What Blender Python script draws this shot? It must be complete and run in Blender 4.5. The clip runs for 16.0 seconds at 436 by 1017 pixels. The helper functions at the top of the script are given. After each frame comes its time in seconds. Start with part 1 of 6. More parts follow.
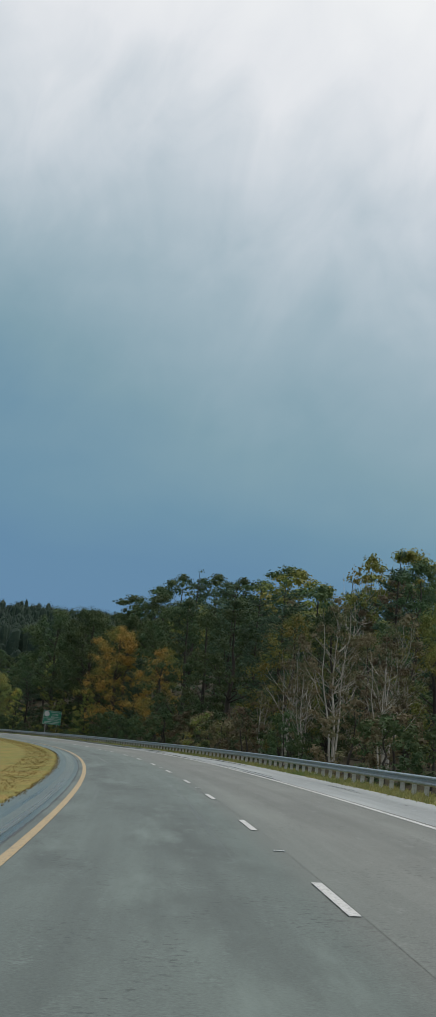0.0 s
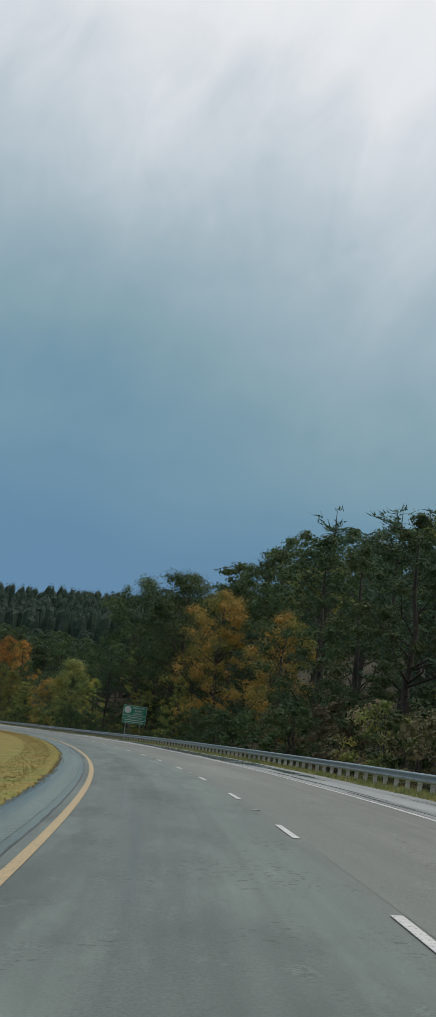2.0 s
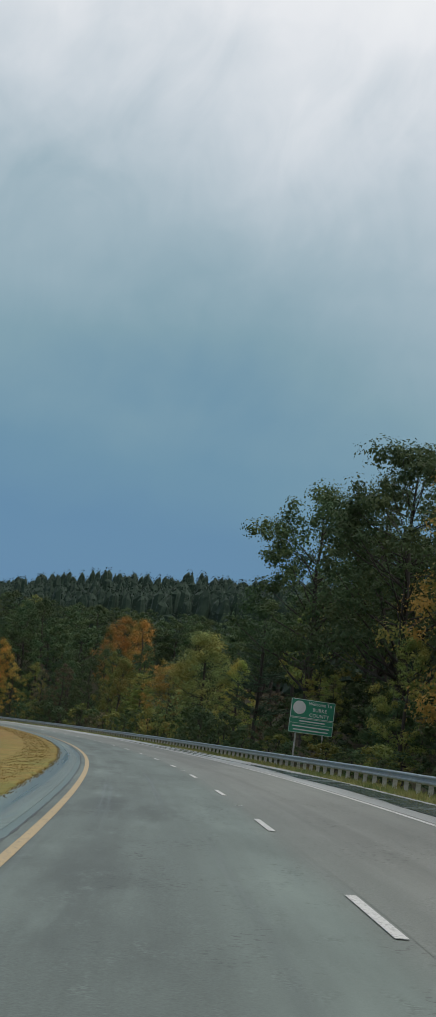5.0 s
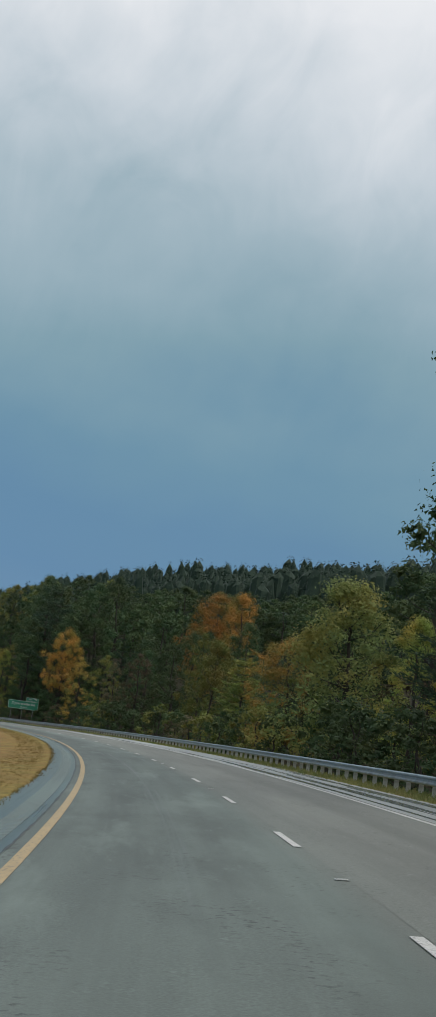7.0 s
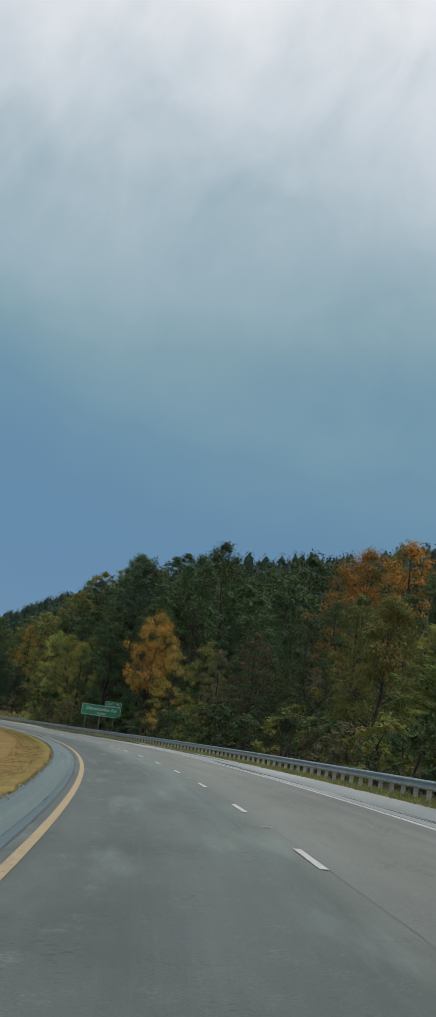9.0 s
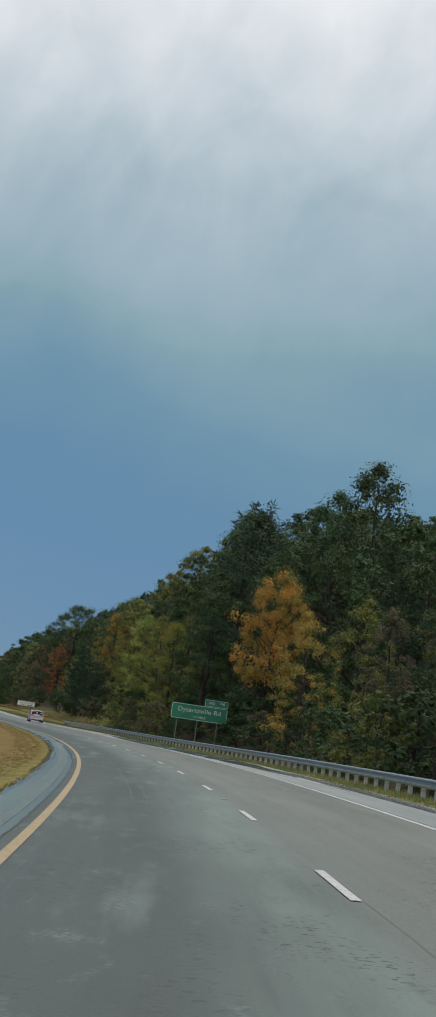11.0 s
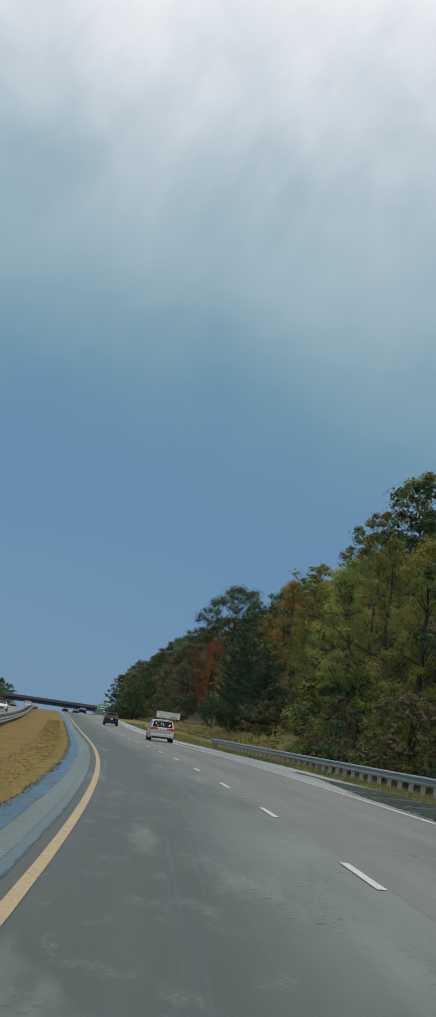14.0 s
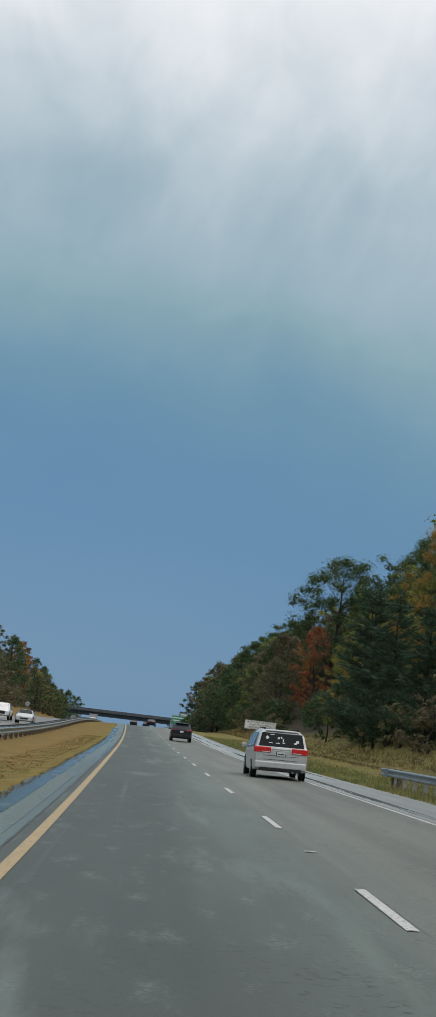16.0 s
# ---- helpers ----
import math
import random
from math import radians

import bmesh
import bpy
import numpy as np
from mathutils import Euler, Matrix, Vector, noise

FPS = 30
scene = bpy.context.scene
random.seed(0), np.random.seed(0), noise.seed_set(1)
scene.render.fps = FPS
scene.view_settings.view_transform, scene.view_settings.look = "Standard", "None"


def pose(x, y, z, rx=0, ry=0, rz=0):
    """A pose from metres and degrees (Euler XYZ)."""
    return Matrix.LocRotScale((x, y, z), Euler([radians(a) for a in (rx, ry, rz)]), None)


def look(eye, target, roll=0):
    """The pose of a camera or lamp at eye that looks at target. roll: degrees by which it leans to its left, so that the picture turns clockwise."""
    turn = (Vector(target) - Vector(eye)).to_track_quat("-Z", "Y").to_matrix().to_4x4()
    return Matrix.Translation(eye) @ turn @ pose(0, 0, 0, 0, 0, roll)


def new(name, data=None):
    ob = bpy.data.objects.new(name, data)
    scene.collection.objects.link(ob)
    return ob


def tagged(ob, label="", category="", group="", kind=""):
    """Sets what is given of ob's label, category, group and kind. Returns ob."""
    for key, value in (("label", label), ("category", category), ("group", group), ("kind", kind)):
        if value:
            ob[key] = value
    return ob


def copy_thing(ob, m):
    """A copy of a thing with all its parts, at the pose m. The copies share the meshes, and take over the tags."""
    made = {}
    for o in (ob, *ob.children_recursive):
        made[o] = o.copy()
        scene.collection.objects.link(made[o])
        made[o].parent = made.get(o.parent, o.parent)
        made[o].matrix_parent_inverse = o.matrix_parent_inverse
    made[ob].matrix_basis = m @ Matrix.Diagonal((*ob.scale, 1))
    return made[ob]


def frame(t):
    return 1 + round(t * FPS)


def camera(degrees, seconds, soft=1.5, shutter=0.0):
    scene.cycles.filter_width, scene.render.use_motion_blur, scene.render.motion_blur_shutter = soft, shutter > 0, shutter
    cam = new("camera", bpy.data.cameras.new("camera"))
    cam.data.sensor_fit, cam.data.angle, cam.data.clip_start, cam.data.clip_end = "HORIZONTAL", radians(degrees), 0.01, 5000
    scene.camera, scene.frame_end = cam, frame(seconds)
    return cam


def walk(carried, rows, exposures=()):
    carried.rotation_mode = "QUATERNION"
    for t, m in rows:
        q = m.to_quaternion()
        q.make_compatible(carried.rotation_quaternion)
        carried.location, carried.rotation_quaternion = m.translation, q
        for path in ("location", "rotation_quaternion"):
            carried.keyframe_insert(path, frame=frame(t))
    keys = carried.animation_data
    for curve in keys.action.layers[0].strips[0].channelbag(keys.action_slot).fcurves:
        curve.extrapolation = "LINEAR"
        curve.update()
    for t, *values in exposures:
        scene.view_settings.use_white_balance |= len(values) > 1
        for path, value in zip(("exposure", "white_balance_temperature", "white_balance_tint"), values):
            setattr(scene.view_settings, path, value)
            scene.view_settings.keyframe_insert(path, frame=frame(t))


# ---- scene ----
cam = camera(17.239, 16.0)
# seconds, eye (m), yaw, pitch, roll (degrees)
ROWS = [
    (0.0, 2.158, 7.380, 1.808, -4.58, 10.55, 6.06),
    (0.5, 3.097, 23.721, 2.164, -3.47, 10.51, 6.61),
    (1.0, 3.739, 39.419, 2.514, -2.39, 10.37, 6.85),
    (1.5, 4.145, 55.625, 2.883, -1.23, 10.33, 7.18),
    (2.0, 4.163, 71.691, 3.246, -0.33, 10.25, 7.24),
    (2.5, 3.863, 87.786, 3.612, 0.59, 10.11, 7.05),
    (3.0, 3.306, 103.710, 3.953, 1.46, 10.09, 7.17),
    (3.5, 2.694, 119.621, 4.284, 2.35, 10.08, 7.28),
    (4.0, 1.776, 135.566, 4.598, 3.32, 10.04, 7.32),
    (4.5, 0.474, 151.628, 4.894, 4.43, 10.01, 7.72),
    (5.0, -1.105, 167.490, 5.170, 5.61, 9.95, 7.79),
    (5.5, -2.987, 183.352, 5.438, 6.53, 9.91, 7.68),
    (6.0, -5.106, 199.186, 5.706, 7.45, 9.88, 7.56),
    (6.5, -7.478, 214.984, 5.958, 8.37, 9.85, 7.45),
    (7.0, -10.123, 230.740, 6.186, 9.30, 9.81, 7.35),
    (7.5, -13.063, 246.446, 6.391, 10.22, 9.78, 7.24),
    (8.0, -16.272, 262.404, 6.608, 11.29, 9.81, 7.50),
    (8.5, -19.830, 278.091, 6.822, 12.45, 9.75, 7.84),
    (9.0, -23.621, 293.538, 7.033, 13.59, 9.79, 8.00),
    (9.5, -27.703, 309.152, 7.243, 14.64, 9.74, 7.99),
    (10.0, -32.074, 324.689, 7.446, 15.69, 9.68, 7.98),
    (10.5, -36.733, 340.144, 7.640, 16.73, 9.63, 7.97),
    (11.0, -41.674, 355.510, 7.826, 17.77, 9.58, 7.97),
    (11.5, -46.893, 370.784, 8.005, 18.82, 9.52, 7.96),
    (12.0, -52.470, 385.774, 8.163, 20.02, 9.47, 8.20),
    (12.5, -58.314, 400.659, 8.312, 21.13, 9.43, 8.39),
    (13.0, -64.400, 415.426, 8.452, 22.28, 9.41, 8.33),
    (13.5, -70.811, 430.138, 8.581, 23.20, 9.44, 7.81),
    (14.0, -77.474, 444.889, 8.715, 24.25, 9.40, 8.12),
    (14.5, -84.388, 459.392, 8.857, 25.09, 9.36, 7.86),
    (15.0, -91.474, 473.984, 9.023, 25.97, 9.46, 7.52),
    (15.5, -98.827, 488.500, 9.202, 26.63, 9.54, 7.08),
    (16.0, -106.216, 502.692, 9.394, 27.24, 9.49, 6.84),
]
walk(cam, [(t, pose(x, y, z, 90 + pitch, 0, yaw) @ pose(0, 0, 0, 0, 0, roll)) for t, x, y, z, yaw, pitch, roll in ROWS],
     ((0.0, 0.05), (3.0, 0.05), (5.0, 0.08), (8.0, 0.08), (12.5, 0.13), (16.0, 0.15)))


# ---- sky and light ----
def node(tree, kind, **values):
    n = tree.nodes.new(kind)
    for key, value in values.items():
        if key == "op":
            n.operation = value
        else:
            n.inputs[key].default_value = value
    return n


def ramp(tree, stops, source=None):
    n = tree.nodes.new("ShaderNodeValToRGB")
    els = n.color_ramp.elements
    while len(els) < len(stops):
        els.new(0.5)
    for e, (p, c) in zip(els, stops):
        e.position, e.color = p, (*c, 1) if len(c) == 3 else c
    if source is not None:
        tree.links.new(source, n.inputs["Fac"])
    return n


SUN_AZ, SUN_EL = -100.0, 48.0  # degrees to the left of +y, above the horizon


def make_world():
    w = bpy.data.worlds.new("overcast_sky")
    scene.world = w
    w.use_nodes = True
    t = w.node_tree
    t.nodes.clear()
    link = t.links.new
    co = t.nodes.new("ShaderNodeTexCoord")
    sep = t.nodes.new("ShaderNodeSeparateXYZ")
    link(co.outputs["Generated"], sep.inputs[0])
    # slow cloud wobble on the height, so that the bands are uneven
    def cloud(lean, scale, size, detail, rough, warp, gain):
        """Noise over the sky, leaning by so many degrees and stretched, as an offset about zero."""
        turned = t.nodes.new("ShaderNodeVectorRotate")
        turned.rotation_type = "Y_AXIS"
        turned.inputs["Angle"].default_value = radians(lean)
        link(co.outputs["Generated"], turned.inputs["Vector"])
        mp = t.nodes.new("ShaderNodeMapping")
        mp.inputs["Scale"].default_value = scale
        link(turned.outputs[0], mp.inputs["Vector"])
        n = node(t, "ShaderNodeTexNoise", Scale=size, Detail=detail, Roughness=rough, Distortion=warp)
        link(mp.outputs[0], n.inputs["Vector"])
        a = node(t, "ShaderNodeMath", op="MULTIPLY_ADD")
        link(n.outputs["Fac"], a.inputs[0])
        a.inputs[1].default_value = gain
        a.inputs[2].default_value = -gain / 2
        return a.outputs[0]

    def total(*values):
        out = values[0]
        for v in values[1:]:
            s = node(t, "ShaderNodeMath", op="ADD")
            link(out, s.inputs[0])
            link(v, s.inputs[1])
            out = s.outputs[0]
        return out

    # the deck is thinner towards the sun's side
    side = node(t, "ShaderNodeMath", op="MULTIPLY_ADD")
    link(sep.outputs["X"], side.inputs[0])
    side.inputs[1].default_value = 0.08
    side.inputs[2].default_value = 0.0

    def thinner(way, least, gain):
        """A broad lighter part of the deck."""
        toward = t.nodes.new("ShaderNodeVectorMath")
        toward.operation = "DOT_PRODUCT"
        toward.inputs[1].default_value = Vector(way).normalized()
        link(co.outputs["Generated"], toward.inputs[0])
        light = t.nodes.new("ShaderNodeMapRange")
        light.inputs["From Min"].default_value, light.inputs["From Max"].default_value = least, 1.0
        light.inputs["To Max"].default_value = gain
        link(toward.outputs["Value"], light.inputs["Value"])
        return light.outputs[0]
    # streaks that hang down from the deck, only high up
    hi = node(t, "ShaderNodeMapRange")
    hi.inputs["From Min"].default_value = 0.14
    hi.inputs["From Max"].default_value = 0.42
    link(sep.outputs["Z"], hi.inputs["Value"])
    bh = node(t, "ShaderNodeMath", op="MULTIPLY")
    link(total(cloud(-22, (7.0, 5.0, 3.8), 1.5, 4.0, 0.5, 0.6, 0.125), cloud(-14, (13.0, 10.0, 8.0), 1.5, 5.0, 0.55, 0.8, 0.08)), bh.inputs[0])
    link(hi.outputs[0], bh.inputs[1])
    s3 = total(cloud(0, (3.0, 3.0, 5.5), 1.3, 4.0, 0.5, 0.0, 0.15), side.outputs[0], thinner((0.35, 0.80, 0.5), 0.86, 0.058), thinner((-0.47, 0.75, 0.50), 0.94, 0.045), bh.outputs[0], sep.outputs["Z"])
    r = ramp(t, SKY, s3)
    sky = t.nodes.new("ShaderNodeTexSky")
    sky.sky_type = "NISHITA"
    sky.sun_disc = False
    sky.sun_elevation = radians(SUN_EL)
    sky.sun_rotation = radians(-SUN_AZ)
    sc = t.nodes.new("ShaderNodeVectorMath")
    sc.operation = "SCALE"
    sc.inputs["Scale"].default_value = 0.1
    link(sky.outputs[0], sc.inputs[0])
    mix = t.nodes.new("ShaderNodeMix")
    mix.data_type = "RGBA"
    mix.inputs["Factor"].default_value = 0.92
    link(sc.outputs[0], mix.inputs["A"])
    link(r.outputs[0], mix.inputs["B"])
    bg = t.nodes.new("ShaderNodeBackground")
    bg.inputs["Strength"].default_value = SKY_STRENGTH
    link(mix.outputs["Result"], bg.inputs["Color"])
    out = t.nodes.new("ShaderNodeOutputWorld")
    link(bg.outputs[0], out.inputs["Surface"])


SKY_STRENGTH = 1.0
SKY = [(0.0, (0.126, 0.240, 0.385)), (0.10, (0.106, 0.224, 0.372)), (0.15, (0.112, 0.233, 0.365)), (0.20, (0.141, 0.271, 0.370)), (0.264, (0.212, 0.340, 0.402)),
       (0.347, (0.345, 0.452, 0.508)), (0.42, (0.555, 0.620, 0.668)), (0.50, (0.79, 0.81, 0.835)), (0.58, (0.89, 0.90, 0.905)), (1.0, (1.06, 1.05, 1.04))]
make_world()
sun_data = bpy.data.lights.new("sun", "SUN")
sun_data.energy, sun_data.angle, sun_data.color = 1.0, radians(24), (1.0, 0.98, 0.93)
sun = new("sun", sun_data)
sun.matrix_world = look((0, 0, 100), (100 * math.sin(radians(SUN_AZ)), -100 * math.cos(radians(SUN_AZ)), 100 - 100 * math.tan(radians(SUN_EL))))


# ---- the road's line: curvature (1/km), grade and bank (%) along its length ----
CURVE = [-0.084, 0.453, 0.907, 1.203, 1.353, 0.862, 0.994, 1.232, 1.129, 1.156, 1.124, 1.127, 1.171, 1.073, 0.798, 0.008, 0.036, 0.12, 0.06, 0.02, -0.003, -0.003, -0.001, 0.0, 0.0, 0.0, 0.0, -0.0, -0.0]
GRADE = [1.63, 2.053, 2.294, 2.394, 1.94, 1.698, 1.678, 1.284, 1.368, 1.255, 1.133, 0.978, 0.817, 1.004, 1.217, 1.263, 1.363, 1.879, 2.183, 1.93, 1.465, 1.032, 0.722, 0.54, 0.3, 0.0, -0.4, -0.8, -1.2]
BANK = [6.95, 7.07, 6.62, 7.09, 6.79, 6.21, 6.04, 4.71, 1.85, 1.33, 2.04, 2.53, 2.86, 3.06, 3.15]
HEAD = -4.0303
STEP = 2.0
S_AX = np.arange(-600.0, 1800.0, STEP)
KNOTS = np.arange(-40.0, 1081.0, 40.0)
_k = np.interp(S_AX, KNOTS, CURVE) / 1000
_k[S_AX < -60] = 0.0
_g = np.interp(S_AX, KNOTS, GRADE) / 100
BANK_AX = np.interp(S_AX, np.arange(-40.0, 1081.0, 80.0), BANK) / 100


def run(v):
    return np.concatenate([[0.0], np.cumsum((v[1:] + v[:-1]) / 2 * STEP)])


_i40 = int(np.argmin(abs(S_AX + 40)))
_i0 = int(np.argmin(abs(S_AX)))
_turn = run(_k)
HEADING = radians(HEAD) + _turn - _turn[_i40]
X_AX, Y_AX, Z_AX = run(-np.sin(HEADING)), run(np.cos(HEADING)), run(_g)
X_AX, Y_AX, Z_AX = X_AX - X_AX[_i0], Y_AX - Y_AX[_i0], Z_AX - Z_AX[_i0]


def axis(s):
    return (float(np.interp(s, S_AX, X_AX)), float(np.interp(s, S_AX, Y_AX)), float(np.interp(s, S_AX, Z_AX)),
            float(np.interp(s, S_AX, HEADING)), float(np.interp(s, S_AX, BANK_AX)))


HILL_O = [-400, -120, -60, -34, -24, -21, -19, -16.5, -6.4, -5.0, -1.35, 0.0, 9.7, 11.6, 14, 17, 20, 24, 30, 36, 44, 75, 130, 210, 400]
HILL_Z = [18, 15, 10, 5, 1.0, 0.1, -0.42, -0.42, -0.25, -0.05, 0.0, 0.0, 0.0, -0.1, -0.4, -0.4, 0.4, 2.2, 6.0, 10, 13.5, 25, 38, 43, 40]
# how high the hill stands along the road: close to it, and far back
RIDGE_S = [0, 150, 262, 320, 400, 460, 548, 646, 714, 850, 1000]
RIDGE_F = [0.45, 0.45, 0.9, 0.8, 0.65, 0.95, 1.55, 1.45, 1.1, 0.9, 0.9]
BACK_S = [250, 500, 560, 650, 750, 900]
BACK_F = [0.8, 0.92, 1.02, 1.2, 1.32, 1.38]


def rise(s, o):
    """Height of the ground over the road's reference line."""
    b = float(np.interp(s, S_AX, BANK_AX))
    core = min(max(o, -4.5), 11.5) * b
    bump = float(np.interp(o, HILL_O, HILL_Z))
    wave = 0.0
    if o > 17 or o < -24:
        wave = noise.noise(Vector((s * 0.02, o * 0.03, 3.3))) * min(2.5, 0.12 * (abs(o) - 13))
    if o > 14 and bump > 0:
        far = min(max((o - 45) / 30, 0.0), 1.0)
        bump *= float(np.interp(s, RIDGE_S, RIDGE_F)) * (1 - far) + float(np.interp(s, BACK_S, BACK_F)) * far
    # the right-hand verge opens into a gentle cut slope past the end of the guardrail
    if o > 9.7:
        f = min(max((s - 520) / 60, 0), 1) * min(max((840 - s) / 80, 0), 1)
        bump += f * float(np.interp(o, [9.7, 12, 16, 20, 26], [0.0, 0.15, 0.7, 0.7, 0.0]))
    return core + bump + wave


def place(s, o, h=0.0, on_road=False):
    """World point at s metres along, o metres to the right of the yellow line, h over the surface there."""
    x, y, z, th, b = axis(s)
    base = b * o if on_road else rise(s, o)
    return Vector((x + o * math.cos(th), y + o * math.sin(th), z + base + h))


def stand(s, o, h=0.0, turn=0.0, tilt=False):
    """A pose whose y points along the road; with tilt it follows the road's bank and grade."""
    p = place(s, o, h, on_road=tilt)
    th = axis(s)[3]
    m = Matrix.Translation(p) @ Matrix.Rotation(th + radians(turn), 4, "Z")
    if tilt:
        x, y, z, a, b = axis(s)
        g = (axis(s + 2)[2] - axis(s - 2)[2]) / 4
        m = Matrix.Translation(p) @ Matrix.Rotation(th, 4, "Z") @ Matrix.Rotation(-math.atan(b), 4, "Y") @ Matrix.Rotation(math.atan(g), 4, "X") @ Matrix.Rotation(radians(turn), 4, "Z")
    return m


# ---- materials ----
def material(name):
    m = bpy.data.materials.new(name)
    m.use_nodes = True
    t = m.node_tree
    return m, t, t.nodes["Principled BSDF"]


def mixed(t, a, b, fac, mode="MIX"):
    n = t.nodes.new("ShaderNodeMix")
    n.data_type, n.blend_type = "RGBA", mode
    for key, v in (("A", a), ("B", b)):
        if isinstance(v, tuple):
            n.inputs[key].default_value = (*v, 1)
        else:
            t.links.new(v, n.inputs[key])
    if isinstance(fac, float):
        n.inputs["Factor"].default_value = fac
    else:
        t.links.new(fac, n.inputs["Factor"])
    return n.outputs["Result"]


def noise_fac(t, scale, lo=0.35, hi=0.65, detail=4.0, stretch=None, rough=0.55, coords="Object"):
    co = t.nodes.new("ShaderNodeTexCoord")
    src = co.outputs[coords]
    if stretch:
        mp = t.nodes.new("ShaderNodeMapping")
        mp.inputs["Scale"].default_value = stretch
        t.links.new(src, mp.inputs["Vector"])
        src = mp.outputs[0]
    n = node(t, "ShaderNodeTexNoise", Scale=scale, Detail=detail, Roughness=rough)
    t.links.new(src, n.inputs["Vector"])
    mr = t.nodes.new("ShaderNodeMapRange")
    mr.inputs["From Min"].default_value, mr.inputs["From Max"].default_value = lo, hi
    t.links.new(n.outputs["Fac"], mr.inputs["Value"])
    return mr.outputs[0]


def add_bump(t, p, scale, strength, distance=0.02, detail=4.0, coords="Object"):
    co = t.nodes.new("ShaderNodeTexCoord")
    n = node(t, "ShaderNodeTexNoise", Scale=scale, Detail=detail)
    t.links.new(co.outputs[coords], n.inputs["Vector"])
    b = node(t, "ShaderNodeBump", Strength=strength, Distance=distance)
    t.links.new(n.outputs["Fac"], b.inputs["Height"])
    t.links.new(b.outputs[0], p.inputs["Normal"])


def plain(name, color, rough=0.6, metal=0.0, vary=0.12, scale=6.0, bump=0.0, coat=0.0):
    m, t, p = material(name)
    dark = tuple(c * (1 - vary) for c in color)
    light = tuple(min(1, c * (1 + vary)) for c in color)
    t.links.new(mixed(t, dark, light, noise_fac(t, scale)), p.inputs["Base Color"])
    p.inputs["Roughness"].default_value, p.inputs["Metallic"].default_value = rough, metal
    p.inputs["Coat Weight"].default_value = coat
    if bump:
        add_bump(t, p, scale * 8, bump)
    return m


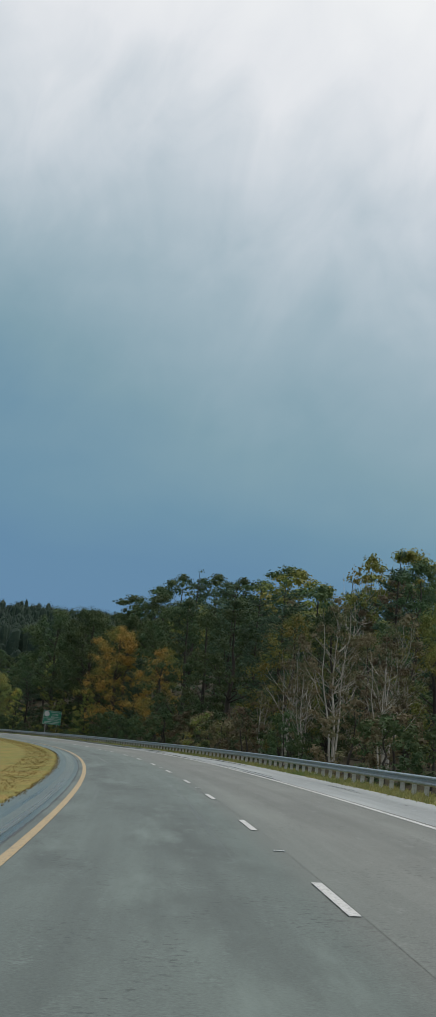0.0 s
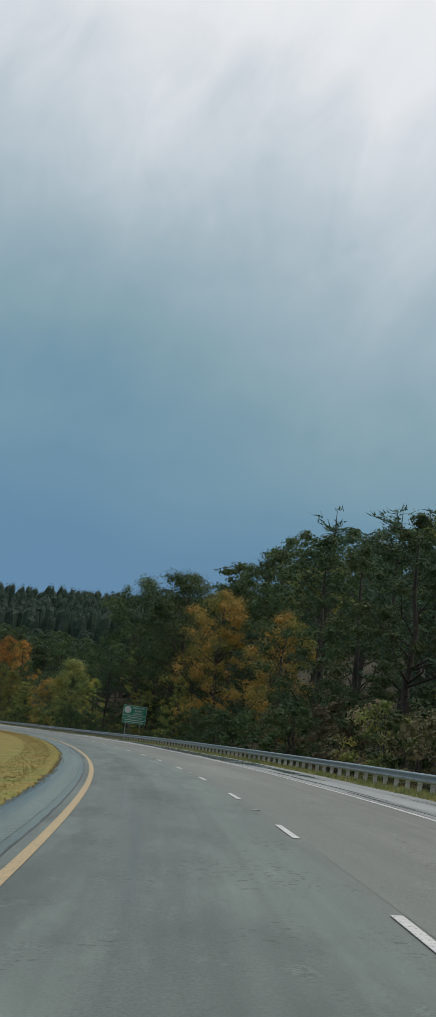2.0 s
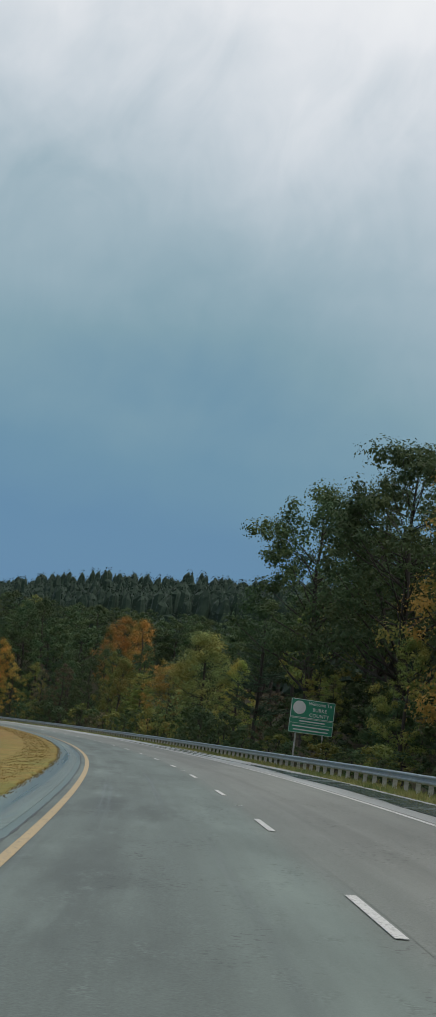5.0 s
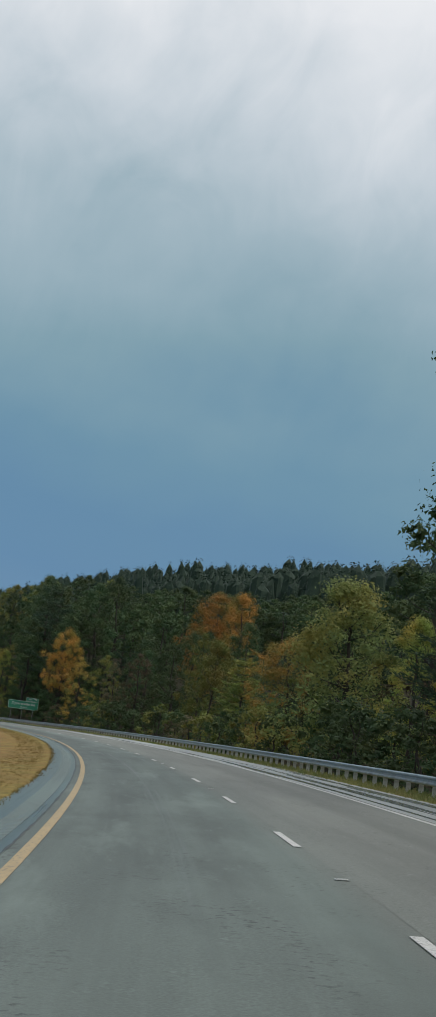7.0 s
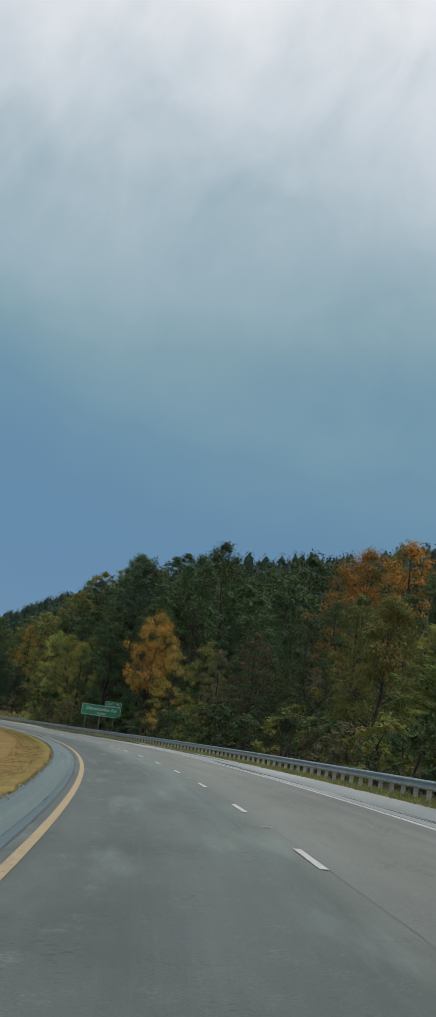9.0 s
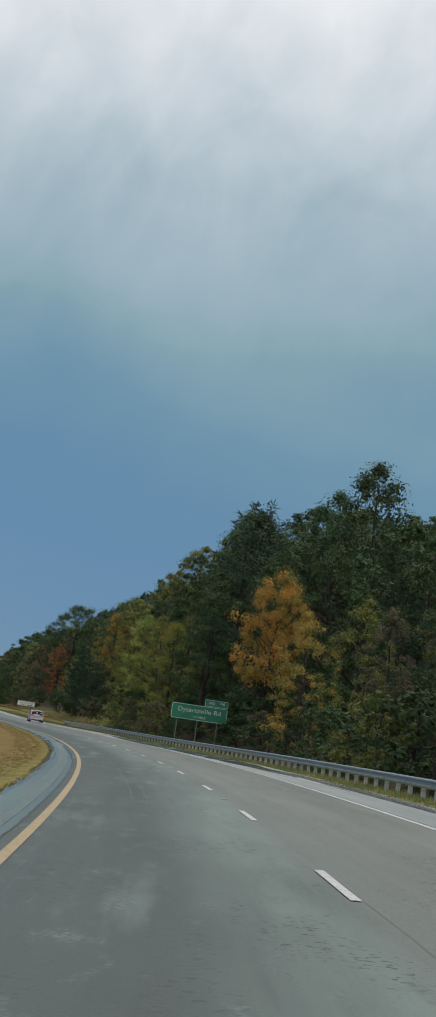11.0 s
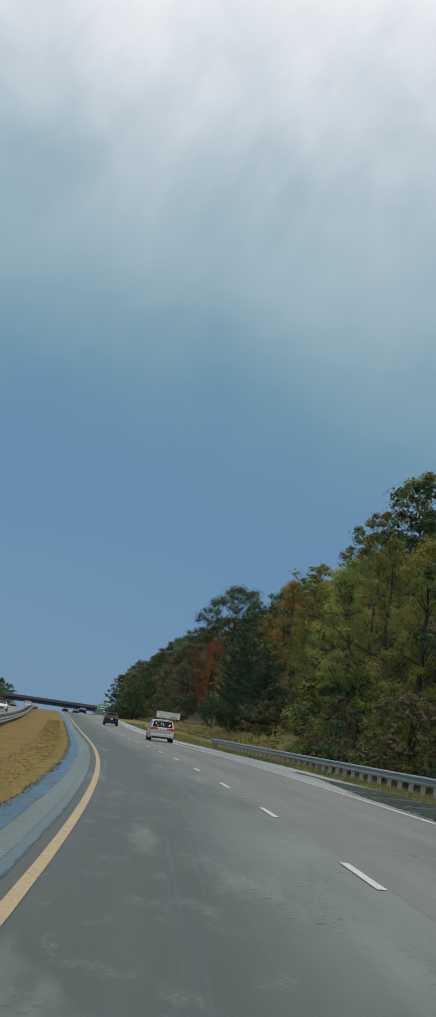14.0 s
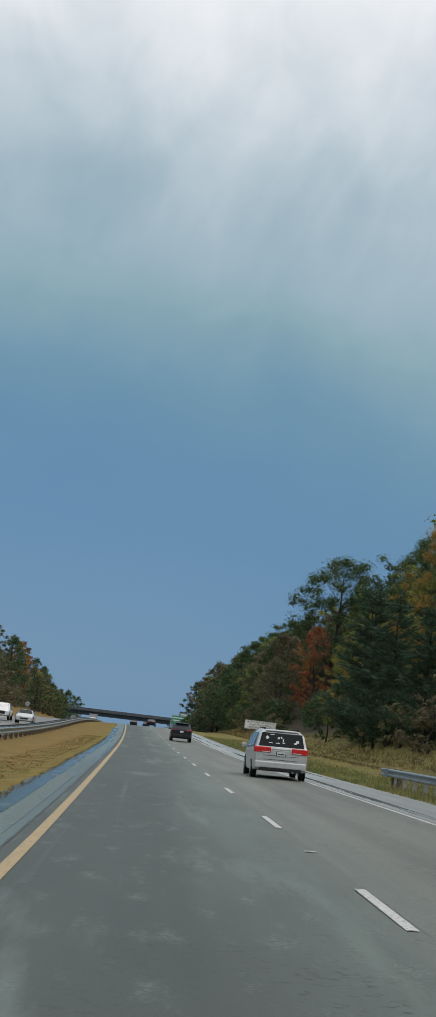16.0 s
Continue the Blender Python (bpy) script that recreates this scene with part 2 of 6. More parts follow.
def asphalt(name, color, wet_lo, wet_hi, dry_rough=0.62, wet_rough=0.2, mottle=0.0, meet=None):
    """Worn asphalt: aggregate grain, lengthwise wheel tracks in u, and damp patches that are darker and glossier."""
    m, t, p = material(name)
    uv = t.nodes.new("ShaderNodeUVMap")
    sep = t.nodes.new("ShaderNodeSeparateXYZ")
    t.links.new(uv.outputs[0], sep.inputs[0])
    def along(across, lengthwise, scale, lo, hi, detail=5.0):
        """Noise drawn out along the road."""
        co = t.nodes.new("ShaderNodeCombineXYZ")
        for key, k in (("X", across), ("Y", lengthwise)):
            mu = node(t, "ShaderNodeMath", op="MULTIPLY")
            mu.inputs[1].default_value = k
            t.links.new(sep.outputs[key], mu.inputs[0])
            t.links.new(mu.outputs[0], co.inputs[key])
        n = node(t, "ShaderNodeTexNoise", Scale=scale, Detail=detail, Roughness=0.62)
        t.links.new(co.outputs[0], n.inputs["Vector"])
        mr = t.nodes.new("ShaderNodeMapRange")
        mr.inputs["From Min"].default_value, mr.inputs["From Max"].default_value = lo, hi
        t.links.new(n.outputs["Fac"], mr.inputs["Value"])
        return mr.outputs[0], co.outputs[0]
    grain = noise_fac(t, 36.0, 0.32, 0.68, 3.0)
    c = mixed(t, tuple(v * 0.72 for v in color), tuple(v * 1.32 for v in color), grain)
    # pale dried drifts, dark tyre tracks and small scuffed patches
    drift, _ = along(0.55, 0.035, 1.0, 0.44, 0.68)
    c = mixed(t, c, mixed(t, c, tuple(v * 1.75 for v in color), 0.6), drift)
    track, flow = along(1.4, 0.012, 1.0, 0.46, 0.66, 3.0)
    c = mixed(t, c, mixed(t, c, tuple(v * 0.66 for v in color), 0.55), track)
    if mottle:
        blot, _ = along(0.6, 0.11, 1.0, 0.48, 0.62, 6.0)
        c = mixed(t, c, mixed(t, c, tuple(v * 0.45 for v in color), mottle), blot)
        # darker colour beside the yellow line further along, and patches of coarse dark chips
        side, onward = t.nodes.new("ShaderNodeMapRange"), t.nodes.new("ShaderNodeMapRange")
        for n, key, lo, hi, a, b in ((side, "X", 1.5, 3.3, 1.0, 0.35), (onward, "Y", 250, 420, 0.0, 1.45 * mottle)):
            n.inputs["From Min"].default_value, n.inputs["From Max"].default_value = lo, hi
            n.inputs["To Min"].default_value, n.inputs["To Max"].default_value = a, b
            t.links.new(sep.outputs[key], n.inputs["Value"])
        both = node(t, "ShaderNodeMath", op="MULTIPLY")
        t.links.new(side.outputs[0], both.inputs[0])
        t.links.new(onward.outputs[0], both.inputs[1])
        c = mixed(t, c, tuple(v * 0.46 for v in color), both.outputs[0])
        # a paler strip beside the dashes, stronger on some stretches
        strip_x, strip_y = t.nodes.new("ShaderNodeMapRange"), t.nodes.new("ShaderNodeMapRange")
        strip_x.inputs["From Min"].default_value, strip_x.inputs["From Max"].default_value = 1.7, 2.9
        strip_y.inputs["From Max"].default_value = 600.0
        t.links.new(sep.outputs["X"], strip_x.inputs["Value"])
        t.links.new(sep.outputs["Y"], strip_y.inputs["Value"])
        where = ramp(t, [(s / 600, (g, g, g)) for s, g in ((0, 0.1), (100, 0.25), (140, 0.9), (185, 0.75), (230, 0.35), (310, 0.25), (365, 1.0), (450, 0.9), (520, 0.45))], strip_y.outputs[0])
        uneven, _ = along(0.5, 0.05, 1.0, 0.30, 0.62, 5.0)
        strength = node(t, "ShaderNodeMath", op="MULTIPLY")
        t.links.new(strip_x.outputs[0], strength.inputs[0])
        t.links.new(where.outputs[0], strength.inputs[1])
        even = node(t, "ShaderNodeMath", op="MULTIPLY")
        t.links.new(strength.outputs[0], even.inputs[0])
        t.links.new(uneven, even.inputs[1])
        c = mixed(t, c, mixed(t, c, tuple(v * 2.3 for v in color), 0.75 * min(1.0, mottle / 0.55)), even.outputs[0])
        # thin pale drying films, the sky's sheen on them put into the colour
        sheen, _ = along(0.75, 0.10, 1.0, 0.55, 0.68, 6.0)
        c = mixed(t, c, mixed(t, c, tuple(v * 2.1 for v in color), mottle), sheen)
        patch, _ = along(0.9, 0.22, 1.0, 0.50, 0.60, 5.0)
        chips = node(t, "ShaderNodeMath", op="MULTIPLY")
        t.links.new(patch, chips.inputs[0])
        t.links.new(noise_fac(t, 11.0, 0.57, 0.64, 3.0), chips.inputs[1])
        c = mixed(t, c, tuple(v * 0.4 for v in color), chips.outputs[0])
    scuff, _ = along(2.6, 0.8, 1.0, 0.55, 0.68, 7.0)
    c = mixed(t, c, mixed(t, tuple(v * 0.7 for v in color), tuple(v * 2.0 for v in color), noise_fac(t, 22.0, 0.42, 0.62, 2.0)), mixed(t, (0.0, 0.0, 0.0), (0.65, 0.65, 0.65), scuff))
    if meet:
        # the wear of the neighbouring lane carries over the joint
        other, start, end = meet
        near = t.nodes.new("ShaderNodeMapRange")
        near.inputs["From Min"].default_value, near.inputs["From Max"].default_value = start, end
        near.inputs["To Max"].default_value = 0.5
        t.links.new(sep.outputs["X"], near.inputs["Value"])
        c = mixed(t, c, mixed(t, tuple(v * 0.8 for v in other), tuple(v * 1.35 for v in other), grain), near.outputs[0])
    mw = t.nodes.new("ShaderNodeMapRange")
    mw.inputs["From Min"].default_value, mw.inputs["From Max"].default_value = wet_lo, wet_hi
    n3 = node(t, "ShaderNodeTexNoise", Scale=1.3, Detail=5.0, Roughness=0.6)
    t.links.new(flow, n3.inputs["Vector"])
    t.links.new(n3.outputs["Fac"], mw.inputs["Value"])
    wet = mw.outputs[0]
    t.links.new(mixed(t, c, mixed(t, c, (0.0, 0.0, 0.0), 0.42), wet), p.inputs["Base Color"])
    rr = t.nodes.new("ShaderNodeMapRange")
    rr.inputs["To Min"].default_value, rr.inputs["To Max"].default_value = dry_rough, wet_rough
    t.links.new(wet, rr.inputs["Value"])
    t.links.new(rr.outputs[0], p.inputs["Roughness"])
    add_bump(t, p, 60.0, 0.35, 0.006, 2.0)
    return m


def ground_material():
    """Mown autumn grass: straw and green in drifts, with bare soil and leaf litter under the trees."""
    m, t, p = material("verge_grass")
    uv = t.nodes.new("ShaderNodeUVMap")
    sep = t.nodes.new("ShaderNodeSeparateXYZ")
    t.links.new(uv.outputs[0], sep.inputs[0])
    length = t.nodes.new("ShaderNodeMapRange")
    length.inputs["From Max"].default_value = 600.0
    t.links.new(sep.outputs["Y"], length.inputs["Value"])

    def along(stops):
        return ramp(t, [(s / 600, (g, g, g)) for s, g in stops], length.outputs[0]).outputs[0]

    def times(a, b):
        n = node(t, "ShaderNodeMath", op="MULTIPLY")
        t.links.new(a, n.inputs[0])
        t.links.new(b, n.inputs[1])
        return n.outputs[0]
    straw = mixed(t, (0.215, 0.155, 0.045), (0.365, 0.26, 0.08), noise_fac(t, 2.2, detail=6.0))
    green = mixed(t, (0.105, 0.15, 0.035), (0.20, 0.23, 0.06), noise_fac(t, 3.0, detail=6.0))
    tan = mixed(t, (0.165, 0.095, 0.033), (0.275, 0.163, 0.055), noise_fac(t, 1.6, detail=6.0))
    # green on the first stretch, tan further along, in drifts
    c = mixed(t, straw, green, times(noise_fac(t, 0.35, 0.30, 0.62, 6.0), along(((0, 0.6), (60, 0.75), (100, 0.95), (160, 0.95), (215, 0.85), (265, 0.45), (310, 0.2), (380, 0.3)))))
    c = mixed(t, c, tan, times(noise_fac(t, 0.5, 0.28, 0.56, 6.0), along(((0, 0.15), (150, 0.2), (225, 0.35), (290, 0.8), (390, 1.0)))))
    # a greener edge along the shoulder
    edge = t.nodes.new("ShaderNodeMapRange")
    edge.inputs["From Min"].default_value, edge.inputs["From Max"].default_value = -2.9, -1.7
    t.links.new(sep.outputs["X"], edge.inputs["Value"])
    c = mixed(t, c, mixed(t, green, straw, 0.45), times(times(edge.outputs[0], along(((0, 0.0), (300, 0.1), (380, 0.75)))), noise_fac(t, 0.8, 0.25, 0.5, 5.0)))
    c = mixed(t, c, (0.11, 0.075, 0.03), noise_fac(t, 7.0, 0.54, 0.74, 6.0))
    c = mixed(t, c, mixed(t, (0.115, 0.074, 0.018), (0.19, 0.135, 0.030), noise_fac(t, 1.1, 0.35, 0.65, 6.0)), along(((0, 0.0), (390, 0.0), (450, 0.42))))
    # darker, greener tussocks and worn brown spots
    c = mixed(t, c, (0.085, 0.105, 0.026), times(noise_fac(t, 0.7, 0.54, 0.66, 6.0), along(((0, 0.35), (300, 0.5), (420, 0.75)))))
    c = mixed(t, c, (0.175, 0.085, 0.028), times(noise_fac(t, 0.45, 0.56, 0.70, 6.0), along(((0, 0.0), (300, 0.2), (420, 0.6)))))
    far = t.nodes.new("ShaderNodeMapRange")
    far.inputs["From Min"].default_value, far.inputs["From Max"].default_value = 13.0, 16.0
    t.links.new(sep.outputs["X"], far.inputs["Value"])
    left = t.nodes.new("ShaderNodeMapRange")
    left.inputs["From Min"].default_value, left.inputs["From Max"].default_value = -23.0, -26.0
    t.links.new(sep.outputs["X"], left.inputs["Value"])
    both = node(t, "ShaderNodeMath", op="MAXIMUM")
    t.links.new(far.outputs[0], both.inputs[0])
    t.links.new(left.outputs[0], both.inputs[1])
    # the right-hand verge is damper and greener than the median
    damp = t.nodes.new("ShaderNodeMapRange")
    damp.inputs["From Min"].default_value, damp.inputs["From Max"].default_value = 2.0, 4.0
    damp.inputs["To Max"].default_value = 0.85
    t.links.new(sep.outputs["X"], damp.inputs["Value"])
    dry = mixed(t, straw, tan, noise_fac(t, 0.3, 0.35, 0.6, 5.0))
    green = mixed(t, green, dry, times(noise_fac(t, 0.4, 0.3, 0.6, 5.0), along(((0, 0.25), (480, 0.35), (560, 0.75)))))
    c = mixed(t, c, mixed(t, green, (0.15, 0.12, 0.05), noise_fac(t, 0.5, 0.45, 0.65, 5.0)), damp.outputs[0])
    litter = mixed(t, (0.030, 0.030, 0.018), (0.07, 0.056, 0.032), noise_fac(t, 5.0, detail=6.0))
    t.links.new(mixed(t, c, litter, both.outputs[0]), p.inputs["Base Color"])
    p.inputs["Roughness"].default_value = 0.9
    p.inputs["Specular IOR Level"].default_value = 0.2
    add_bump(t, p, 14.0, 0.6, 0.06, 6.0)
    return m


def leaf_material(name, a, b, c=None, translucent=0.25):
    """Leaves whose colour drifts from leaf to leaf, clump to clump and tree to tree."""
    m, t, p = material(name)
    geo = t.nodes.new("ShaderNodeNewGeometry")
    info = t.nodes.new("ShaderNodeObjectInfo")
    mid = tuple((u + v) / 2 for u, v in zip(a, b))
    leaf = mixed(t, tuple(0.7 * v + 0.3 * u for u, v in zip(a, mid)), tuple(0.7 * v + 0.3 * u for u, v in zip(b, mid)), geo.outputs["Random Per Island"])
    col = mixed(t, leaf, mixed(t, a, b, noise_fac(t, 0.9, 0.36, 0.64, 3.0)), 0.6)
    if c:
        col = mixed(t, col, c, noise_fac(t, 0.30, 0.44, 0.62, 4.0))
    hsv = t.nodes.new("ShaderNodeHueSaturation")
    t.links.new(col, hsv.inputs["Color"])
    for key, lo, hi in (("Hue", 0.485, 0.512), ("Value", 0.74, 1.32)):
        mr = t.nodes.new("ShaderNodeMapRange")
        mr.inputs["To Min"].default_value, mr.inputs["To Max"].default_value = lo, hi
        t.links.new(info.outputs["Random"], mr.inputs["Value"])
        t.links.new(mr.outputs[0], hsv.inputs[key])
    t.links.new(hsv.outputs[0], p.inputs["Base Color"])
    p.inputs["Roughness"].default_value = 0.65
    p.inputs["Specular IOR Level"].default_value = 0.18
    tr = t.nodes.new("ShaderNodeBsdfTranslucent")
    t.links.new(hsv.outputs[0], tr.inputs["Color"])
    mx = t.nodes.new("ShaderNodeMixShader")
    mx.inputs[0].default_value = translucent
    t.links.new(p.outputs[0], mx.inputs[1])
    t.links.new(tr.outputs[0], mx.inputs[2])
    t.links.new(mx.outputs[0], t.nodes["Material Output"].inputs["Surface"])
    return m


def bark_material(name, a, b):
    m, t, p = material(name)
    t.links.new(mixed(t, a, b, noise_fac(t, 3.0, stretch=(1, 1, 0.2), detail=6.0)), p.inputs["Base Color"])
    p.inputs["Roughness"].default_value = 0.9
    add_bump(t, p, 16.0, 0.6, 0.05)
    return m


def car_paint(name, color, metal=0.35, coat=0.6):
    m, t, p = material(name)
    grime = noise_fac(t, 2.0, 0.45, 0.8, 6.0)
    t.links.new(mixed(t, color, tuple(v * 0.72 + 0.01 for v in color), grime), p.inputs["Base Color"])
    p.inputs["Metallic"].default_value, p.inputs["Roughness"].default_value = metal, 0.4
    p.inputs["Specular IOR Level"].default_value = 0.35
    p.inputs["Coat Weight"].default_value, p.inputs["Coat Roughness"].default_value = coat, 0.08
    return m


def glass_dark(name):
    m, t, p = material(name)
    p.inputs["Base Color"].default_value = (0.012, 0.015, 0.018, 1)
    p.inputs["Roughness"].default_value = 0.08
    p.inputs["Specular IOR Level"].default_value = 0.22
    return m


def water_film(name):
    """A thin sheet of rainwater over dark asphalt, faintly rippled."""
    m, t, p = material(name)
    t.links.new(mixed(t, (0.018, 0.036, 0.030), (0.042, 0.068, 0.058), noise_fac(t, 0.7, 0.35, 0.7, 5.0)), p.inputs["Base Color"])
    p.inputs["IOR"].default_value = 1.45
    t.links.new(mixed(t, (0.16, 0.16, 0.16), (0.34, 0.34, 0.34), noise_fac(t, 0.35, 0.40, 0.70, 5.0)), p.inputs["Roughness"])
    # water lies level, whatever the bank of the asphalt under it
    add_bump(t, p, 3.0, 0.05, 0.02, 3.0)
    level = node(t, "ShaderNodeCombineXYZ", Z=1.0)
    t.links.new(level.outputs[0], p.inputs["Normal"].links[0].from_node.inputs["Normal"])
    return m


def worn_paint(name, color):
    """Road paint with grey scuffs and small chips down to the asphalt."""
    m, t, p = material(name)
    c = mixed(t, tuple(v * 0.92 for v in color), tuple(v * 1.05 for v in color), noise_fac(t, 4.0, detail=5.0))
    c = mixed(t, c, (0.13, 0.14, 0.13), noise_fac(t, 20.0, 0.54, 0.68, 6.0))
    t.links.new(c, p.inputs["Base Color"])
    p.inputs["Roughness"].default_value = 0.6
    return m


M_LANE_L = asphalt("asphalt_passing_lane", (0.089, 0.112, 0.099), 0.58, 0.80, 0.62, 0.32, mottle=0.55, meet=((0.139, 0.141, 0.124), 3.3, 3.75))
M_LANE_R = asphalt("asphalt_travel_lane", (0.133, 0.140, 0.124), 0.66, 0.86, 0.62, 0.36, mottle=0.12, meet=((0.125, 0.145, 0.128), 4.9, 3.75))
M_SHOULDER_L = asphalt("wet_asphalt_median_shoulder", (0.082, 0.115, 0.101), 0.46, 0.70, 0.40, 0.18)
M_SHOULDER_R = asphalt("damp_asphalt_shoulder", (0.25, 0.265, 0.258), 0.53, 0.62, 0.45, 0.12)
M_WATER = water_film("standing_rainwater")
M_OPP = asphalt("asphalt_opposite_lanes", (0.15, 0.15, 0.145), 0.6, 0.85)
M_YELLOW = worn_paint("worn_yellow_line_paint", (0.42, 0.31, 0.16))
M_WHITE = worn_paint("worn_white_line_paint", (0.56, 0.56, 0.54))
M_CRACK = plain("weathered_crack_edges", (0.082, 0.096, 0.088), 0.7, vary=0.5, scale=9)
M_SEAL = plain("black_joint_seal", (0.04, 0.043, 0.042), 0.5, vary=0.3, scale=5)
M_GROUND = ground_material()
M_GALV = plain("weathered_galvanised_steel", (0.29, 0.35, 0.39), 0.36, 0.8, vary=0.2, scale=3)
M_POST = plain("galvanised_post_steel", (0.46, 0.47, 0.46), 0.6, 0.35, vary=0.22, scale=5)
M_DULL = plain("weathered_sign_post_steel", (0.20, 0.21, 0.19), 0.7, 0.2, vary=0.25, scale=5)
M_WOOD = plain("grey_treated_timber", (0.17, 0.14, 0.11), 0.85, vary=0.3, scale=8, bump=0.3)
M_BARK = bark_material("dark_furrowed_bark", (0.024, 0.021, 0.017), (0.056, 0.048, 0.040))
M_PALE = bark_material("pale_mottled_bark", (0.28, 0.265, 0.225), (0.48, 0.455, 0.40))
M_GREEN = leaf_material("dark_green_leaves", (0.027, 0.053, 0.026), (0.084, 0.137, 0.060), (0.082, 0.110, 0.044), 0.28)
M_OLIVE = leaf_material("olive_yellowing_leaves", (0.095, 0.142, 0.042), (0.235, 0.275, 0.078), (0.24, 0.215, 0.06), 0.3)
M_LIME = leaf_material("yellow_green_leaves", (0.145, 0.210, 0.054), (0.335, 0.39, 0.108), (0.36, 0.29, 0.08), 0.48)
M_SAGE = leaf_material("mid_green_leaves", (0.12, 0.19, 0.078), (0.32, 0.42, 0.15), (0.37, 0.35, 0.10), 0.45)
M_ORANGE = leaf_material("orange_autumn_leaves", (0.30, 0.145, 0.038), (0.56, 0.30, 0.08), (0.20, 0.18, 0.05), 0.34)
M_YELLOWLEAF = leaf_material("golden_autumn_leaves", (0.27, 0.165, 0.045), (0.51, 0.335, 0.093), (0.17, 0.195, 0.058), 0.44)
M_AMBER = leaf_material("amber_autumn_leaves", (0.50, 0.27, 0.06), (0.82, 0.48, 0.125), (0.38, 0.34, 0.09), 0.46)
M_RED = leaf_material("rust_red_leaves", (0.25, 0.085, 0.045), (0.42, 0.155, 0.072), (0.20, 0.125, 0.05), 0.3)
M_PINE = leaf_material("dark_pine_needles", (0.035, 0.071, 0.047), (0.085, 0.132, 0.077), None, 0.18)
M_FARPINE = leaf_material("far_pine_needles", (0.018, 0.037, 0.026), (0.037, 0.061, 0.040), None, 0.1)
M_BROWN = leaf_material("russet_dry_leaves", (0.105, 0.090, 0.056), (0.20, 0.162, 0.098), (0.11, 0.12, 0.06), 0.28)
M_BLADE = leaf_material("grass_blades", (0.19, 0.145, 0.045), (0.35, 0.25, 0.08), (0.20, 0.17, 0.055), 0.4)
M_BLADE_R = leaf_material("damp_verge_blades", (0.15, 0.17, 0.06), (0.30, 0.26, 0.11), (0.12, 0.16, 0.055), 0.4)
M_SCRUB = leaf_material("dry_scrub_blades", (0.17, 0.115, 0.05), (0.30, 0.215, 0.09), (0.17, 0.165, 0.06), 0.35)
M_SIGN_GREEN = plain("green_retroreflective_sheeting", (0.048, 0.285, 0.172), 0.42, vary=0.06, scale=1.2)
M_SIGN_WHITE = plain("white_sign_sheeting", (0.74, 0.75, 0.74), 0.45, vary=0.05, scale=2)
M_SIGN_BACK = plain("bare_aluminium", (0.45, 0.46, 0.47), 0.4, 0.7)
M_INK = plain("faded_black_sign_ink", (0.07, 0.07, 0.08), 0.6)
M_FADED = plain("weathered_grey_sign_print", (0.24, 0.25, 0.26), 0.6)
M_CONC = plain("grey_bridge_concrete", (0.26, 0.26, 0.25), 0.85, vary=0.25, scale=1.5, bump=0.2)
M_GIRDER = plain("dark_painted_girder_steel", (0.035, 0.05, 0.07), 0.5, 0.2, vary=0.2, scale=2)
M_SILVER = car_paint("silver_car_paint", (0.60, 0.605, 0.60), 0.3, 0.35)
M_DARKBLUE = car_paint("dark_slate_car_paint", (0.010, 0.014, 0.021), 0.0, 0.25)
M_BLACKCAR = car_paint("black_car_paint", (0.010, 0.011, 0.013), 0.0, 0.2)
M_WHITECAR = car_paint("white_car_paint", (0.72, 0.72, 0.70), 0.0)
M_CARGLASS = glass_dark("tinted_car_glass")
M_TYRE = plain("tyre_rubber", (0.016, 0.016, 0.017), 0.8, vary=0.3)
M_RIM = plain("alloy_wheel_metal", (0.40, 0.41, 0.42), 0.35, 0.8)
M_TRIM = plain("black_plastic_trim", (0.014, 0.014, 0.015), 0.8)
M_REDLENS = plain("red_lamp_lens", (0.62, 0.02, 0.018), 0.3, coat=0.3)
M_CLEARLENS = plain("clear_lamp_lens", (0.62, 0.62, 0.60), 0.15, coat=0.6)
M_PLATE = plain("pale_plate_metal", (0.66, 0.66, 0.66), 0.5)


# ---- mesh helpers ----
def mesh_of(name, verts, faces, mat, smooth=False, uvs=None):
    me = bpy.data.meshes.new(name)
    me.from_pydata([tuple(v) for v in verts], [], faces)
    if uvs is not None:
        layer = me.uv_layers.new(name="UVMap")
        idx = np.empty(len(me.loops), dtype=np.int32)
        me.loops.foreach_get("vertex_index", idx)
        layer.data.foreach_set("uv", np.asarray(uvs, dtype=np.float32)[idx].ravel())
    me.materials.append(mat)
    if smooth:
        me.polygons.foreach_set("use_smooth", [True] * len(me.polygons))
    me.update()
    return me


def child(name, me, parent, m=None, label=""):
    ob = new(name, me)
    ob.parent = parent
    if m is not None:
        ob.matrix_basis = m
    return tagged(ob, label)


def part(name, bm, mat, parent, label="", smooth=False):
    """Links a bmesh as one mesh object under its thing."""
    me = bpy.data.meshes.new(name)
    bm.to_mesh(me)
    bm.free()
    me.materials.append(mat)
    if smooth:
        me.polygons.foreach_set("use_smooth", [True] * len(me.polygons))
    ob = new(name, me)
    ob.parent = parent
    return tagged(ob, label)


